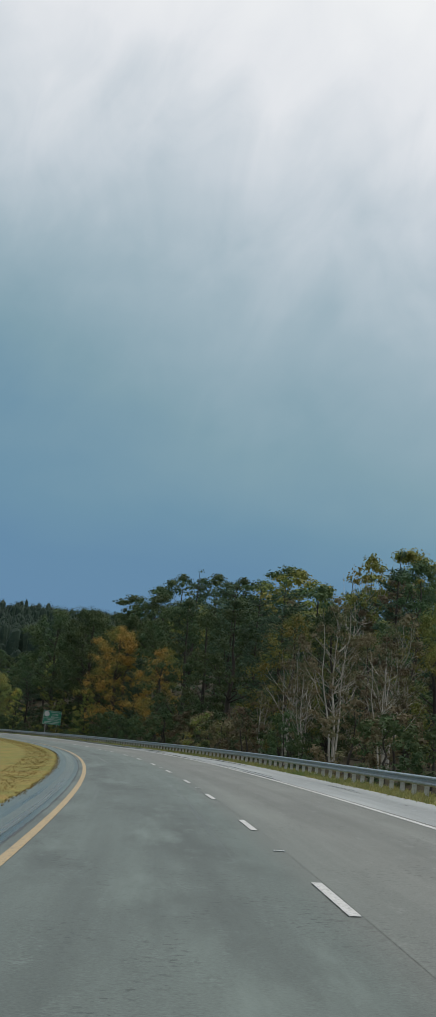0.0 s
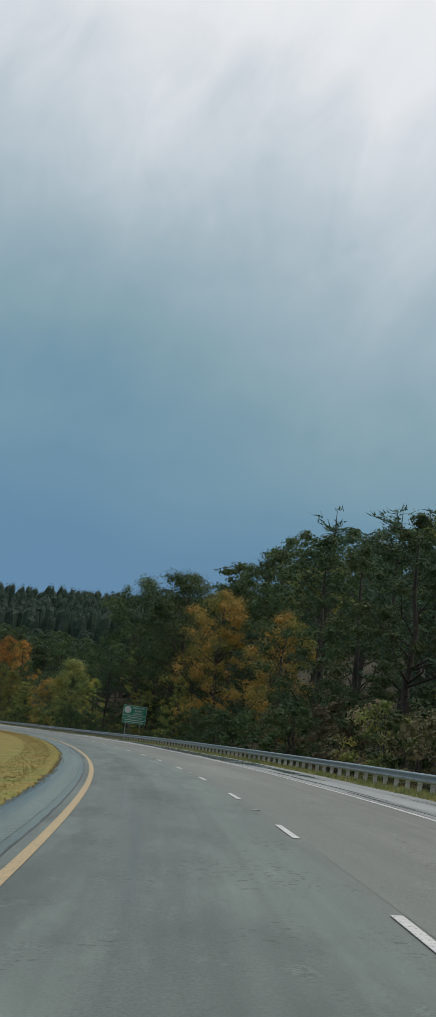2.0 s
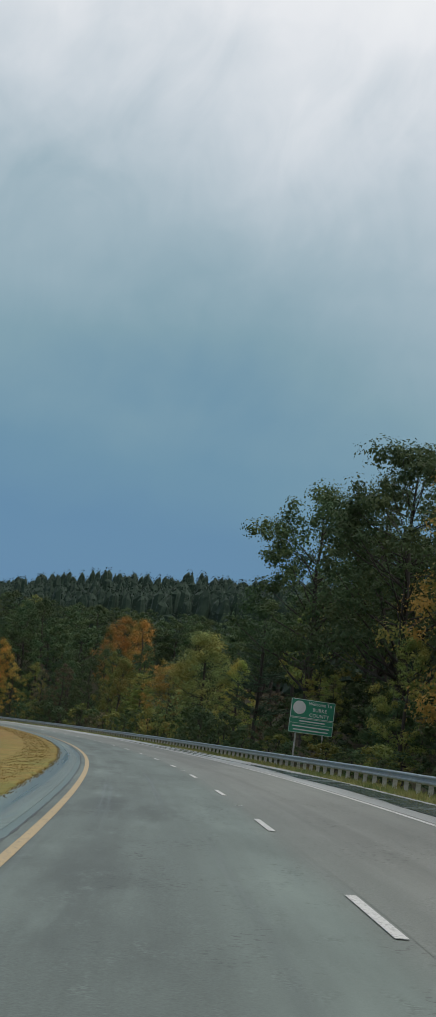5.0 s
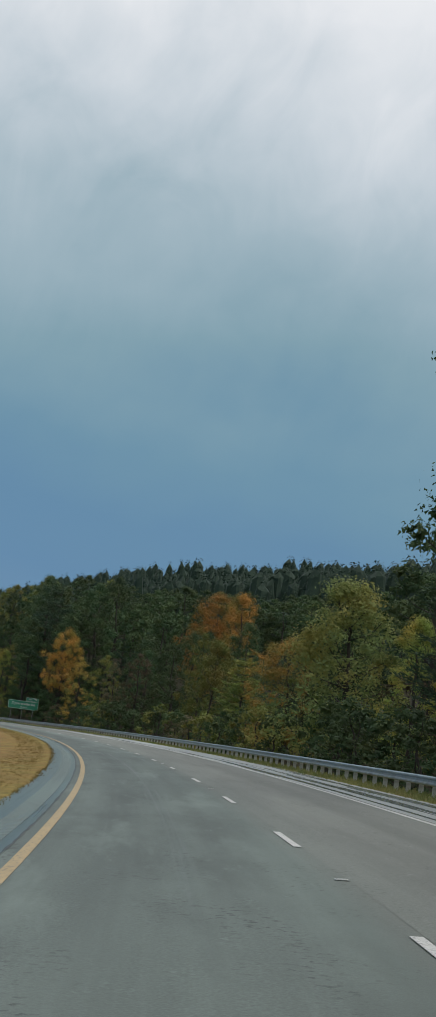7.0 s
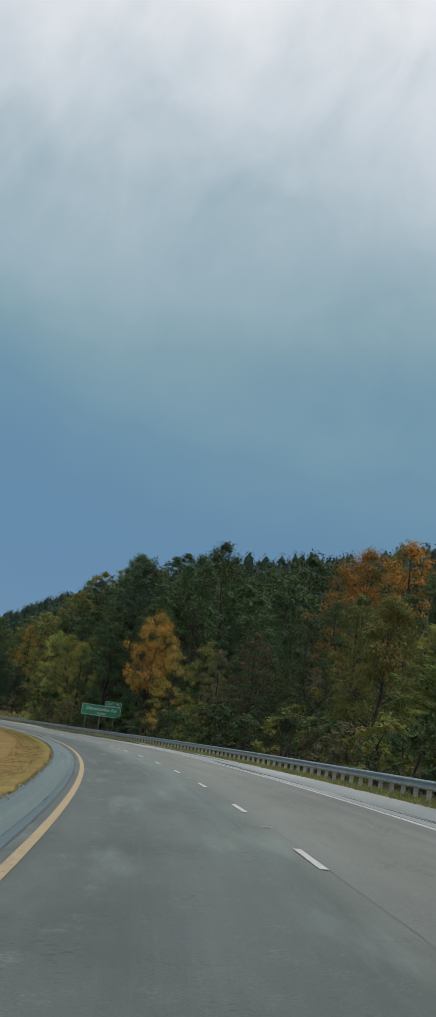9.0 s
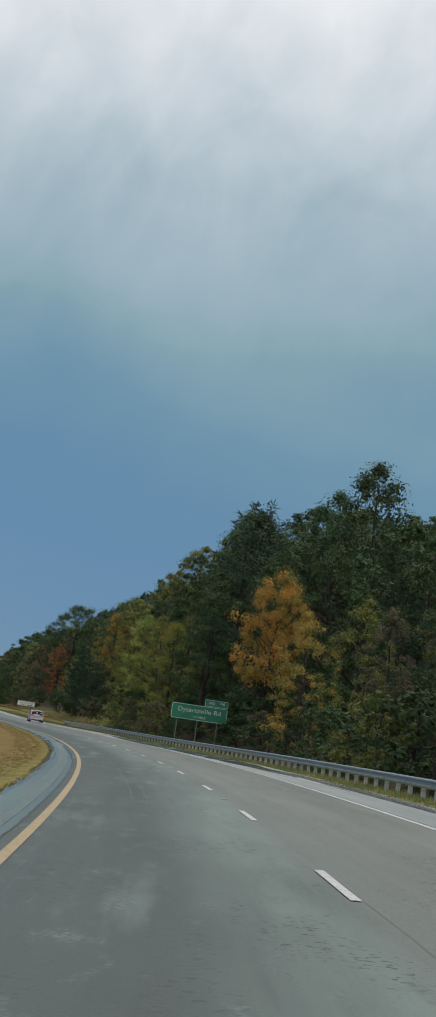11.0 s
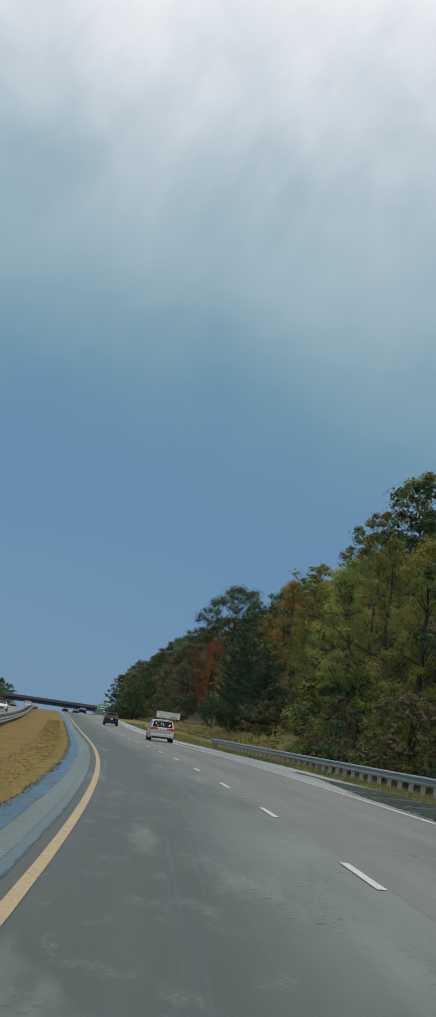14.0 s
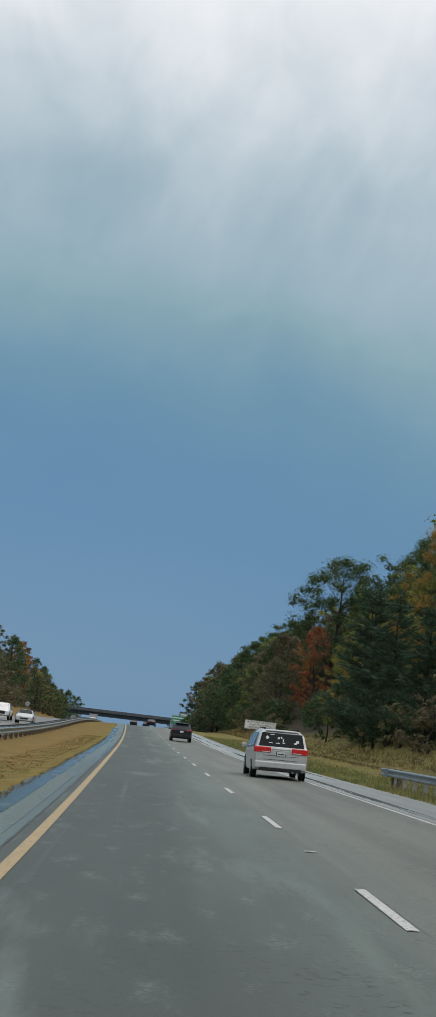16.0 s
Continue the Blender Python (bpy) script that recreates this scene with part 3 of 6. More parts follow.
def box(bm, size, at=(0, 0, 0), bevel=0.0, m=None):
    r = bmesh.ops.create_cube(bm, size=1.0, matrix=(m or Matrix.Translation(at)) @ Matrix.Diagonal((*size, 1)))
    if bevel:
        edges = list({e for v in r["verts"] for e in v.link_edges})
        bmesh.ops.bevel(bm, geom=edges, offset=bevel, segments=2, affect="EDGES", profile=0.5)
    return bm


def cyl(bm, r1, r2, depth, at=(0, 0, 0), rot=None, seg=16):
    m = Matrix.Translation(at) @ (rot or Matrix.Identity(4))
    bmesh.ops.create_cone(bm, cap_ends=True, segments=seg, radius1=r1, radius2=r2, depth=depth, matrix=m)
    return bm


def empty(name, m=None):
    ob = new(name)
    ob.empty_display_size = 0.3
    if m is not None:
        ob.matrix_basis = m
    return ob


# ---- ground and road ----
def strip(name, o_list, s_list, mat, lift, parent=None, thick=0.0, on_road=True):
    """A ribbon of surface along the road between the offsets, with uv in metres; thick gives it skirts."""
    verts, uvs, faces = [], [], []
    offs = list(o_list)
    n = len(offs) + (2 if thick else 0)
    for s in s_list:
        row = []
        if thick:
            row.append((offs[0], lift - thick))
        row += [(o, lift) for o in offs]
        if thick:
            row.append((offs[-1], lift - thick))
        for o, h in row:
            verts.append(place(s, o, h, on_road))
            uvs.append((o, s))
    for i in range(len(s_list) - 1):
        for j in range(n - 1):
            a = i * n + j
            faces.append((a, a + 1, a + n + 1, a + n))
    ob = new(name, mesh_of(name, verts, faces, mat, uvs=uvs))
    if parent:
        ob.parent = parent
    return ob


def make_ground():
    s_list = list(np.concatenate([np.arange(-600, -60, 60), np.arange(-60, 900, 5), np.arange(900, 1400, 20), np.arange(1400, 1790, 60)]))
    offs = [-400, -260, -160, -100, -60, -45, -34, -28, -24, -22.5, -21, -19, -17, -12, -8, -6.4, -5.6, -4.8, -4, -3, -2.2, -1.7, -1.35, -0.9,
            0, 5, 9.3, 9.7, 10.2, 10.8, 11.4, 12.2, 13, 14, 15.5, 17, 19, 22, 26, 30, 35, 40, 50, 62, 75, 100, 130, 170, 210, 300, 400]
    verts, uvs, faces = [], [], []
    rng = random.Random(5)
    for s in s_list:
        for o in offs:
            if -1.2 < o < 9.5:
                h = -0.12
            elif -17.5 < o < -7.5:
                h = -0.10
            else:
                h = 0.0 if o in (-1.35, 9.7) else rng.uniform(-0.03, 0.04) * (1.0 if o > 12 or o < -20 else 0.2)
            verts.append(place(s, o, h))
            # past the rail's end the grass reaches further back
            wide = 7.0 * min(max((s - 570) / 20, 0), 1) * min(max((840 - s) / 30, 0), 1) if o > 0 else 0.0
            uvs.append((o - wide, s))
    n = len(offs)
    for i in range(len(s_list) - 1):
        for j in range(n - 1):
            a = i * n + j
            faces.append((a, a + 1, a + n + 1, a + n))
    return tagged(new("ground", mesh_of("ground", verts, faces, M_GROUND, True, uvs)), "autumn grass verge and wooded hillside ground", "ground", kind="structure")


S_ROAD = list(np.concatenate([np.arange(-120, 900, 4.0), np.arange(900, 1500, 20.0)]))


def make_road():
    road = strip("road", [-0.25, 1.2, 2.4, 3.9], S_ROAD, M_LANE_L, 0.0, thick=0.25)
    tagged(road, "worn grey asphalt highway lanes with damp patches", "road", kind="structure")
    lane = strip("travel_lane", [3.735, 4.9, 6.1, 7.5], S_ROAD, M_LANE_R, 0.003, road)
    rg = random.Random(12)
    for i, s in enumerate(S_ROAD):
        # an uneven paving joint
        lane.data.vertices[4 * i].co = place(s, 3.75 + rg.gauss(0, 0.018), 0.003, True)
    strip("left_edge_line", [-0.075, 0.075], S_ROAD, M_YELLOW, 0.008, road)
    strip("right_edge_line", [7.26, 7.39], S_ROAD, M_WHITE, 0.010, road)
    # lane dashes of 3.05 m every 12.19 m, and raised markers between every other pair
    bm = bmesh.new()
    box(bm, (0.115, 3.05, 0.006), (0, 0, 0.003))
    dash = bpy.data.meshes.new("lane_dash")
    bm.to_mesh(dash)
    bm.free()
    dash.materials.append(M_WHITE)
    bm = bmesh.new()
    box(bm, (0.10, 0.09, 0.014), (0, 0, 0.007), 0.005)
    box(bm, (0.022, 0.16, 0.012), (-0.065, 0, 0.006), 0.005)
    box(bm, (0.022, 0.16, 0.012), (0.065, 0, 0.006), 0.005)
    marker = bpy.data.meshes.new("raised_marker")
    bm.to_mesh(marker)
    bm.free()
    marker.materials.append(M_POST)
    for i in range(-2, 78):
        s = DASH0 + 12.192 * i
        child("lane_dash", dash, road, stand(s + 1.525, 3.66, 0.008, tilt=True))
        if i % 2 == 1:
            child("raised_marker", marker, road, stand(s - 4.6, 3.66, 0.006, tilt=True), "steel raised lane marker")
    return road


def cracked_patches(road):
    """Worn places in the passing lane where short dark cracks run together."""
    rg = random.Random(21)
    for s0, s1, o0, o1, count in ((146.8, 152.6, 2.4, 3.5, 120), (117.2, 118.6, 1.2, 2.0, 14)):
        verts, faces = [], []
        for _ in range(count):
            s, o = rg.uniform(s0, s1), rg.gauss((o0 + o1) / 2, (o1 - o0) / 3.2)
            across = rg.random() < 0.7
            way = rg.uniform(-0.35, 0.35) + (0.0 if across else math.pi / 2)
            line = []
            for k in range(rg.randint(3, 6)):
                line.append((s, o, rg.uniform(0.003, 0.011)))
                way += rg.gauss(0, 0.4)
                o += 0.04 * math.cos(way)
                s += 0.11 * math.sin(way)
            n = len(verts)
            for s_, o_, w in line:
                verts += [place(s_ - w * 2.5, o_, 0.005, True), place(s_ + w * 2.5, o_ + w * 0.4, 0.005, True)]
            faces += [(n + 2 * k, n + 2 * k + 1, n + 2 * k + 3, n + 2 * k + 2) for k in range(len(line) - 1)]
        ob = new("cracked_patch", mesh_of("cracked_patch", verts, faces, M_CRACK))
        ob.parent = road
        tagged(ob, "short dark cracks in worn asphalt")


def turf_edge(ground):
    """The ragged lip of turf that creeps over the median shoulder."""
    rg = random.Random(31)
    ss = np.arange(0.0, 660.0, 0.35)
    verts, uvs, faces = [], [], []
    for s in ss:
        reach = -1.32 + 0.10 * noise.noise(Vector((s * 0.16, 1.7, 0))) + 0.09 * noise.noise(Vector((s * 0.9, 5.1, 0))) + rg.gauss(0, 0.03)
        for o, h in ((-1.9, 0.0), (reach - 0.10, 0.035 + rg.uniform(-0.01, 0.015)), (reach, -0.01)):
            verts.append(place(s, o, h))
            uvs.append((o, s))
    for i in range(len(ss) - 1):
        for j in range(2):
            a = 3 * i + j
            faces.append((a, a + 1, a + 4, a + 3))
    ob = new("turf_edge", mesh_of("turf_edge", verts, faces, M_GROUND, True, uvs))
    ob.parent = ground
    tagged(ob, "ragged straw-coloured turf lip over the shoulder")


def make_shoulders():
    left = strip("pavement_median_shoulder", [-1.42, -0.85, -0.45, -0.254], S_ROAD, M_SHOULDER_L, -0.004, thick=0.2)
    tagged(left, "wet blue-grey asphalt median shoulder with milled rumble grooves", "shoulder", kind="structure")
    # the cracked joint between lane and shoulder, of uneven width
    rg = random.Random(8)
    edge = [(s, -0.262 + rg.gauss(0, 0.008), rg.uniform(0.006, 0.028)) for s in np.arange(-5, 640, 0.45)]
    verts = [place(s, o + k * w, 0.006, True) for s, o, w in edge for k in (-1, 1)]
    faces = [(2 * i, 2 * i + 1, 2 * i + 3, 2 * i + 2) for i in range(len(edge) - 1)]
    seal = new("joint_seal", mesh_of("joint_seal", verts, faces, M_SEAL))
    seal.parent = left
    # milled rumble grooves: a corrugated ribbon
    verts, faces, uvs = [], [], []
    s = -5.0
    prof = ((0.0, 0.006), (0.05, -0.0035), (0.13, -0.0035), (0.18, 0.006))
    while s < 560:
        for ds, h in prof:
            for o in (-0.82, -0.44):
                verts.append(place(s + ds, o, h, True))
                uvs.append((o, s + ds))
        s += 0.3
    for i in range(len(verts) // 2 - 1):
        faces.append((2 * i, 2 * i + 1, 2 * i + 3, 2 * i + 2))
    ob = new("rumble_strip", mesh_of("rumble_strip", verts, faces, M_SHOULDER_L, uvs=uvs))
    ob.parent = left
    tagged(ob, kind="stuff")
    right = strip("pavement_right_shoulder", [7.504, 8.3, 9.0, 9.75], S_ROAD, M_SHOULDER_R, -0.004, thick=0.2)
    tagged(right, "pale damp asphalt shoulder with dark water patches", "shoulder", kind="structure")
    # rainwater standing on the shoulder, with ragged ends and edges
    rg = random.Random(44)
    for s0, s1, broad in ((126.0, 246.0, 0.6), (418.0, 520.0, 0.98)):
        verts, faces = [], []
        ss = np.arange(s0, s1, 0.4)
        for s in ss:
            full = min((s - s0) / 26, (s1 - s) / 22, 1.0)
            mid = 8.75 + 0.25 * noise.noise(Vector((s * 0.05, 2.2, 0)))
            half = broad * full + 0.35 * noise.noise(Vector((s * 0.11, 7.3, 0))) * (1.3 - full) + 0.04 * noise.noise(Vector((s * 0.8, 1.1, 0)))
            half = max(half, 0.015)
            for o in (max(mid - half, 7.56 + rg.uniform(0, 0.03)), min(mid + half, 9.7)):
                verts.append(place(s, o, 0.003, True))
        for i in range(len(ss) - 1):
            faces.append((2 * i, 2 * i + 1, 2 * i + 3, 2 * i + 2))
        ob = new("water_film", mesh_of("water_film", verts, faces, M_WATER, True))
        ob.parent = right
        tagged(ob, "dark rainwater standing on the shoulder, mirroring the trees")
    # and a thin sheet along the turf of the median
    verts, faces = [], []
    ss = np.arange(400.0, 700.0, 0.4)
    for s in ss:
        full = min((s - 400) / 60, 1.0)
        reach = -1.36 + 0.50 * full + 0.10 * noise.noise(Vector((s * 0.09, 3.1, 0))) + 0.05 * noise.noise(Vector((s * 0.6, 9.4, 0)))
        for o in (-1.41, min(reach, -0.84)):
            verts.append(place(s, o, 0.003, True))
    for i in range(len(ss) - 1):
        faces.append((2 * i, 2 * i + 1, 2 * i + 3, 2 * i + 2))
    ob = new("water_film", mesh_of("water_film", verts, faces, M_WATER, True))
    ob.parent = left
    tagged(ob, "thin rainwater along the turf, mirroring the grey-blue sky")
    opp = strip("road_opposite", [-16.6, -13, -10, -7.6], S_ROAD, M_OPP, 0.02, thick=0.2, on_road=False)
    tagged(opp, "grey asphalt lanes of the opposite carriageway", "road", kind="structure")
    strip("opposite_edge_line", [-16.0, -15.88], S_ROAD, M_WHITE, 0.03, opp, on_road=False)
    strip("opposite_median_line", [-8.6, -8.48], S_ROAD, M_YELLOW, 0.03, opp, on_road=False)


DASH0 = 20.89
turf_edge(make_ground())
cracked_patches(make_road())
make_shoulders()


# ---- guardrails ----
def w_beam_mesh(length, tall=1.0):
    """A W-beam panel: corrugated profile with thickness, along y, its face towards -x."""
    prof = [(x, z * tall) for x, z in ((0.0, 0.155), (-0.03, 0.15), (-0.08, 0.115), (-0.08, 0.075), (-0.012, 0.03), (-0.012, -0.03), (-0.08, -0.075), (-0.08, -0.115), (-0.03, -0.15), (0.0, -0.155))]
    ring = prof + [(x + 0.006, z) for x, z in reversed(prof)]
    verts = [(x, y, z) for y in (-length / 2 - 0.03, length / 2 + 0.03) for x, z in ring]
    n = len(ring)
    faces = [(i, (i + 1) % n, n + (i + 1) % n, n + i) for i in range(n)]
    return mesh_of("w_beam", verts, faces, M_GALV)


def post_mesh(deep=0.6, top=0.66):
    bm = bmesh.new()
    for x in (-0.07, 0.07):
        box(bm, (0.012, 0.10, top + deep), (x, 0, (top - deep) / 2))
    box(bm, (0.13, 0.008, top + deep), (0, 0, (top - deep) / 2))
    me = bpy.data.meshes.new("post")
    bm.to_mesh(me)
    bm.free()
    me.materials.append(M_POST)
    return me


def block_mesh():
    bm = bmesh.new()
    box(bm, (0.15, 0.14, 0.28), (-0.155, 0, 0.52))
    me = bpy.data.meshes.new("blockout")
    bm.to_mesh(me)
    bm.free()
    me.materials.append(M_WOOD)
    return me


def guardrail(s0, s1, o, label, flip=False, high=0.52, gap=1.905, tall=1.0, post_mat=None):
    """Posts every 1.9 m with blockouts, and beam panels of 3.8 m."""
    rail = empty("guardrail", Matrix.Translation(place(s0, o, 0)))
    tagged(rail, label, "guardrail")
    inv = rail.matrix_basis.inverted()
    beam, post, block = w_beam_mesh(2 * gap, tall), post_mesh(), block_mesh()
    if post_mat:
        post.materials[0] = post_mat
    s, i = s0, 0
    while s < s1 + 0.1:
        m = stand(s, o, 0, 180 if flip else 0)
        p = child("post", post, rail, inv @ m)
        child("blockout", block, p)
        if i % 2 == 0 and s + gap < s1 + 0.5:
            a, b = place(s, o, high), place(s + 2 * gap, o, high)
            d = (b - a).normalized()
            right = d.cross(Vector((0, 0, 1))).normalized() * (-1 if flip else 1)
            fwd = Vector((0, 0, 1)).cross(right).normalized() if flip else d
            up = right.cross(d) if not flip else right.cross(-d)
            fwd = -d if flip else d
            rot = Matrix((right, fwd, right.cross(fwd))).transposed().to_4x4()
            child("beam", beam, rail, inv @ Matrix.Translation((a + b) / 2 - right * 0.235) @ rot)
        s += gap
        i += 1
    return rail


def rail_end(rail, s, o):
    """Flared timber-post end of the rail with a rounded terminal plate."""
    inv = rail.matrix_basis.inverted()
    bm = bmesh.new()
    cyl(bm, 0.17, 0.17, 0.31, (0, 0, 0), seg=14)
    box(bm, (0.1, 0.5, 0.31), (0.1, -0.25, 0))
    ob = part("end_terminal", bm, M_GALV, rail, "blunt steel end piece")
    ob.matrix_basis = inv @ stand(s + 0.15, o - 0.25, 0.52)
    for ds in (0.0, -1.2):
        bm = bmesh.new()
        box(bm, (0.18, 0.2, 1.2), (0, 0, 0.1), 0.01)
        ob = part("end_post", bm, M_WOOD, rail, "dark timber end post")
        ob.matrix_basis = inv @ stand(s + ds, o - 0.05, 0)


RAIL_O, RAIL_END = 11.1, 576.0
main_rail = guardrail(14.0, 576.0, RAIL_O, "galvanised W-beam guardrail along the grass edge of the shoulder")
rail_end(main_rail, 576.2, RAIL_O)
guardrail(500.0, 900.0, -6.55, "galvanised median guardrail between grass and opposite lanes", flip=True, gap=3.81, high=0.56, tall=1.25, post_mat=M_WOOD)
guardrail(500.0, 900.0, -6.95, "galvanised guardrail facing the opposite lanes on the median", flip=False, gap=3.81, high=0.56, tall=1.25, post_mat=M_WOOD)
guardrail(800.0, 980.0, 11.0, "far galvanised guardrail before the overpass", gap=3.2)


# ---- signs ----
def rounded_panel(bm, w, h, r, y0, y1, seg=6):
    """A sign plate in the xz plane with rounded corners, between depths y0 and y1."""
    pts = []
    for cx, cz, a0 in ((w / 2 - r, h / 2 - r, 0), (-w / 2 + r, h / 2 - r, 90), (-w / 2 + r, -h / 2 + r, 180), (w / 2 - r, -h / 2 + r, 270)):
        for k in range(seg + 1):
            a = radians(a0 + 90 * k / seg)
            pts.append((cx + r * math.cos(a), cz + r * math.sin(a)))
    front = [bm.verts.new((x, y0, z)) for x, z in pts]
    back = [bm.verts.new((x, y1, z)) for x, z in pts]
    bm.faces.new(front)
    bm.faces.new(back[::-1])
    n = len(pts)
    for i in range(n):
        bm.faces.new((front[i], back[i], back[(i + 1) % n], front[(i + 1) % n]))
    bmesh.ops.recalc_face_normals(bm, faces=bm.faces)
    return pts


def panel(parent, name, w, h, at, mat, border=0.035, inset=0.03, label="", r=0.12, edge_mat=None):
    """Plate with a proud white border line; its face looks along -y."""
    bm = bmesh.new()
    rounded_panel(bm, w, h, r, 0.0, 0.03)
    ob = part(name, bm, mat, parent, label)
    ob.location = at
    bm = bmesh.new()
    seg = 6
    loops = []
    for grow in (inset, inset + border):
        pts = []
        rr = max(r - grow, 0.02)
        W, H = w / 2 - grow, h / 2 - grow
        for cx, cz, a0 in ((W - rr, H - rr, 0), (-W + rr, H - rr, 90), (-W + rr, -H + rr, 180), (W - rr, -H + rr, 270)):
            for k in range(seg + 1):
                a = radians(a0 + 90 * k / seg)
                pts.append(bm.verts.new((cx + rr * math.cos(a), -0.005, cz + rr * math.sin(a))))
        loops.append(pts)
    n = len(loops[0])
    for i in range(n):
        bm.faces.new((loops[0][i], loops[0][(i + 1) % n], loops[1][(i + 1) % n], loops[1][i]))
    part("border", bm, edge_mat or M_SIGN_WHITE, ob)
    return ob


def words(text, size, at, mat, parent, name="lettering", space=1.0, stretch=1.0, bold=0.005):
    c = bpy.data.curves.new("lettering", "FONT")
    c.body, c.size, c.align_x, c.align_y, c.extrude, c.offset, c.space_character = text, size, "CENTER", "CENTER", 0.002, bold, space
    tmp = bpy.data.objects.new("tmp", c)
    me = bpy.data.meshes.new_from_object(tmp)
    bpy.data.objects.remove(tmp)
    me.materials.clear()
    me.materials.append(mat)
    me.transform(Matrix.Translation(at) @ Matrix.Rotation(radians(90), 4, "X") @ Matrix.Diagonal((stretch, 1, 1, 1)))
    ob = new(name, me)
    ob.parent = parent
    return ob


def bars(parent, spec, mat, name="unreadable_line"):
    for x, z, w, h in spec:
        bm = bmesh.new()
        box(bm, (w, 0.004, h), (x, -0.006, z))
        part(name, bm, mat, parent)


def sign_post(parent, x, top, deep=0.5, w=0.1, mat=None):
    bm = bmesh.new()
    for y in (0.06, 0.16):
        box(bm, (w, 0.012, top + deep), (x, y, (top - deep) / 2))
    box(bm, (0.012, 0.1, top + deep), (x, 0.11, (top - deep) / 2))
    part("post", bm, mat or M_POST, parent, "steel I-beam post")


def guide_sign(s, o):
    """Exit guide sign: 5.2 m plate, an exit plaque over its outer end, three posts."""
    m = stand(s, o, 0, 4)
    sg = empty("exit_guide_sign", m)
    tagged(sg, "green highway exit guide sign with white lettering on dull steel posts", "road sign")
    z0 = 3.93 - rise(s, o)
    main = panel(sg, "main_panel", 5.85, 1.56, (0, 0, z0), M_SIGN_GREEN, 0.05, 0.03, r=0.2)
    words("Dysartsville Rd", 0.66, (0, -0.008, 0.20), M_SIGN_WHITE, main, space=1.06, stretch=1.06)
    words("1/2 MILE", 0.34, (0.05, -0.008, -0.43), M_SIGN_WHITE, main, space=1.08)
    pl = panel(sg, "exit_plaque", 2.45, 0.70, (1.68, 0, z0 + 0.78 + 0.37), M_SIGN_GREEN, 0.035, 0.02, r=0.1)
    words("EXIT", 0.32, (-0.46, -0.008, 0), M_SIGN_WHITE, pl, space=1.05)
    words("94", 0.50, (0.60, -0.008, 0.03), M_SIGN_WHITE, pl)
    for x in (-2.2, -0.1, 2.0):
        sign_post(sg, x, z0 + 0.7, mat=M_DULL)


def county_sign(s, o):
    m = stand(s, o, 0, 3)
    sg = empty("county_sign", m)
    tagged(sg, "green county welcome sign with pale round emblem on posts", "road sign")
    z0 = 4.3 - rise(s, o)
    top = panel(sg, "upper_panel", 3.45, 1.42, (0, 0, z0 + 0.62), M_SIGN_GREEN, 0.04, 0.02, r=0.1)
    words("Welcome To", 0.34, (0.55, -0.008, 0.42), M_SIGN_WHITE, top)
    words("BURKE", 0.36, (0.55, -0.008, -0.02), M_SIGN_WHITE, top, space=1.05)
    words("COUNTY", 0.36, (0.55, -0.008, -0.44), M_SIGN_WHITE, top, space=1.05)
    bm = bmesh.new()
    cyl(bm, 0.5, 0.5, 0.012, (-1.05, -0.006, 0.05), Matrix.Rotation(radians(90), 4, "X"), 32)
    em = part("emblem", bm, M_SIGN_WHITE, top, "pale round emblem")
    low = panel(sg, "lower_panel", 3.45, 1.12, (0, 0, z0 - 0.66), M_SIGN_GREEN, 0.03, 0.015, r=0.08)
    bars(low, [(0.05, 0.34, 2.0, 0.09), (0.0, -0.06, 2.9, 0.09), (0.0, -0.32, 2.75, 0.09)], M_SIGN_WHITE)
    bm = bmesh.new()
    box(bm, (3.3, 0.004, 0.03), (0, -0.005, 0.16))
    part("divider", bm, M_SIGN_WHITE, low)
    for x in (-1.1, 1.0):
        sign_post(sg, x, z0 + 1.2)


def white_sign(s, o):
    sg = empty("regulatory_sign", stand(s, o, 0, 3))
    tagged(sg, "wide white roadside notice with dark lettering on dark posts", "road sign")
    z0 = 2.35 - rise(s, o)
    p = panel(sg, "plate", 4.2, 1.15, (0, 0, z0), M_SIGN_WHITE, 0.03, 0.04, r=0.08, edge_mat=M_INK)
    for z, text in ((0.33, "MOVE OVER OR REDUCE"), (0.0, "SPEED FOR STOPPED")):
        words(text, 0.30, (0, -0.008, z), M_FADED, p, space=1.05, stretch=1.02)
    words("EMERGENCY", 0.30, (-0.75, -0.008, -0.33), M_FADED, p, space=1.05, stretch=1.02)
    bars(p, [(1.0, -0.33, 1.35, 0.2)], M_FADED)
    for x in (-1.3, 1.3):
        sign_post(sg, x, z0 + 0.4, w=0.14, mat=M_WOOD)


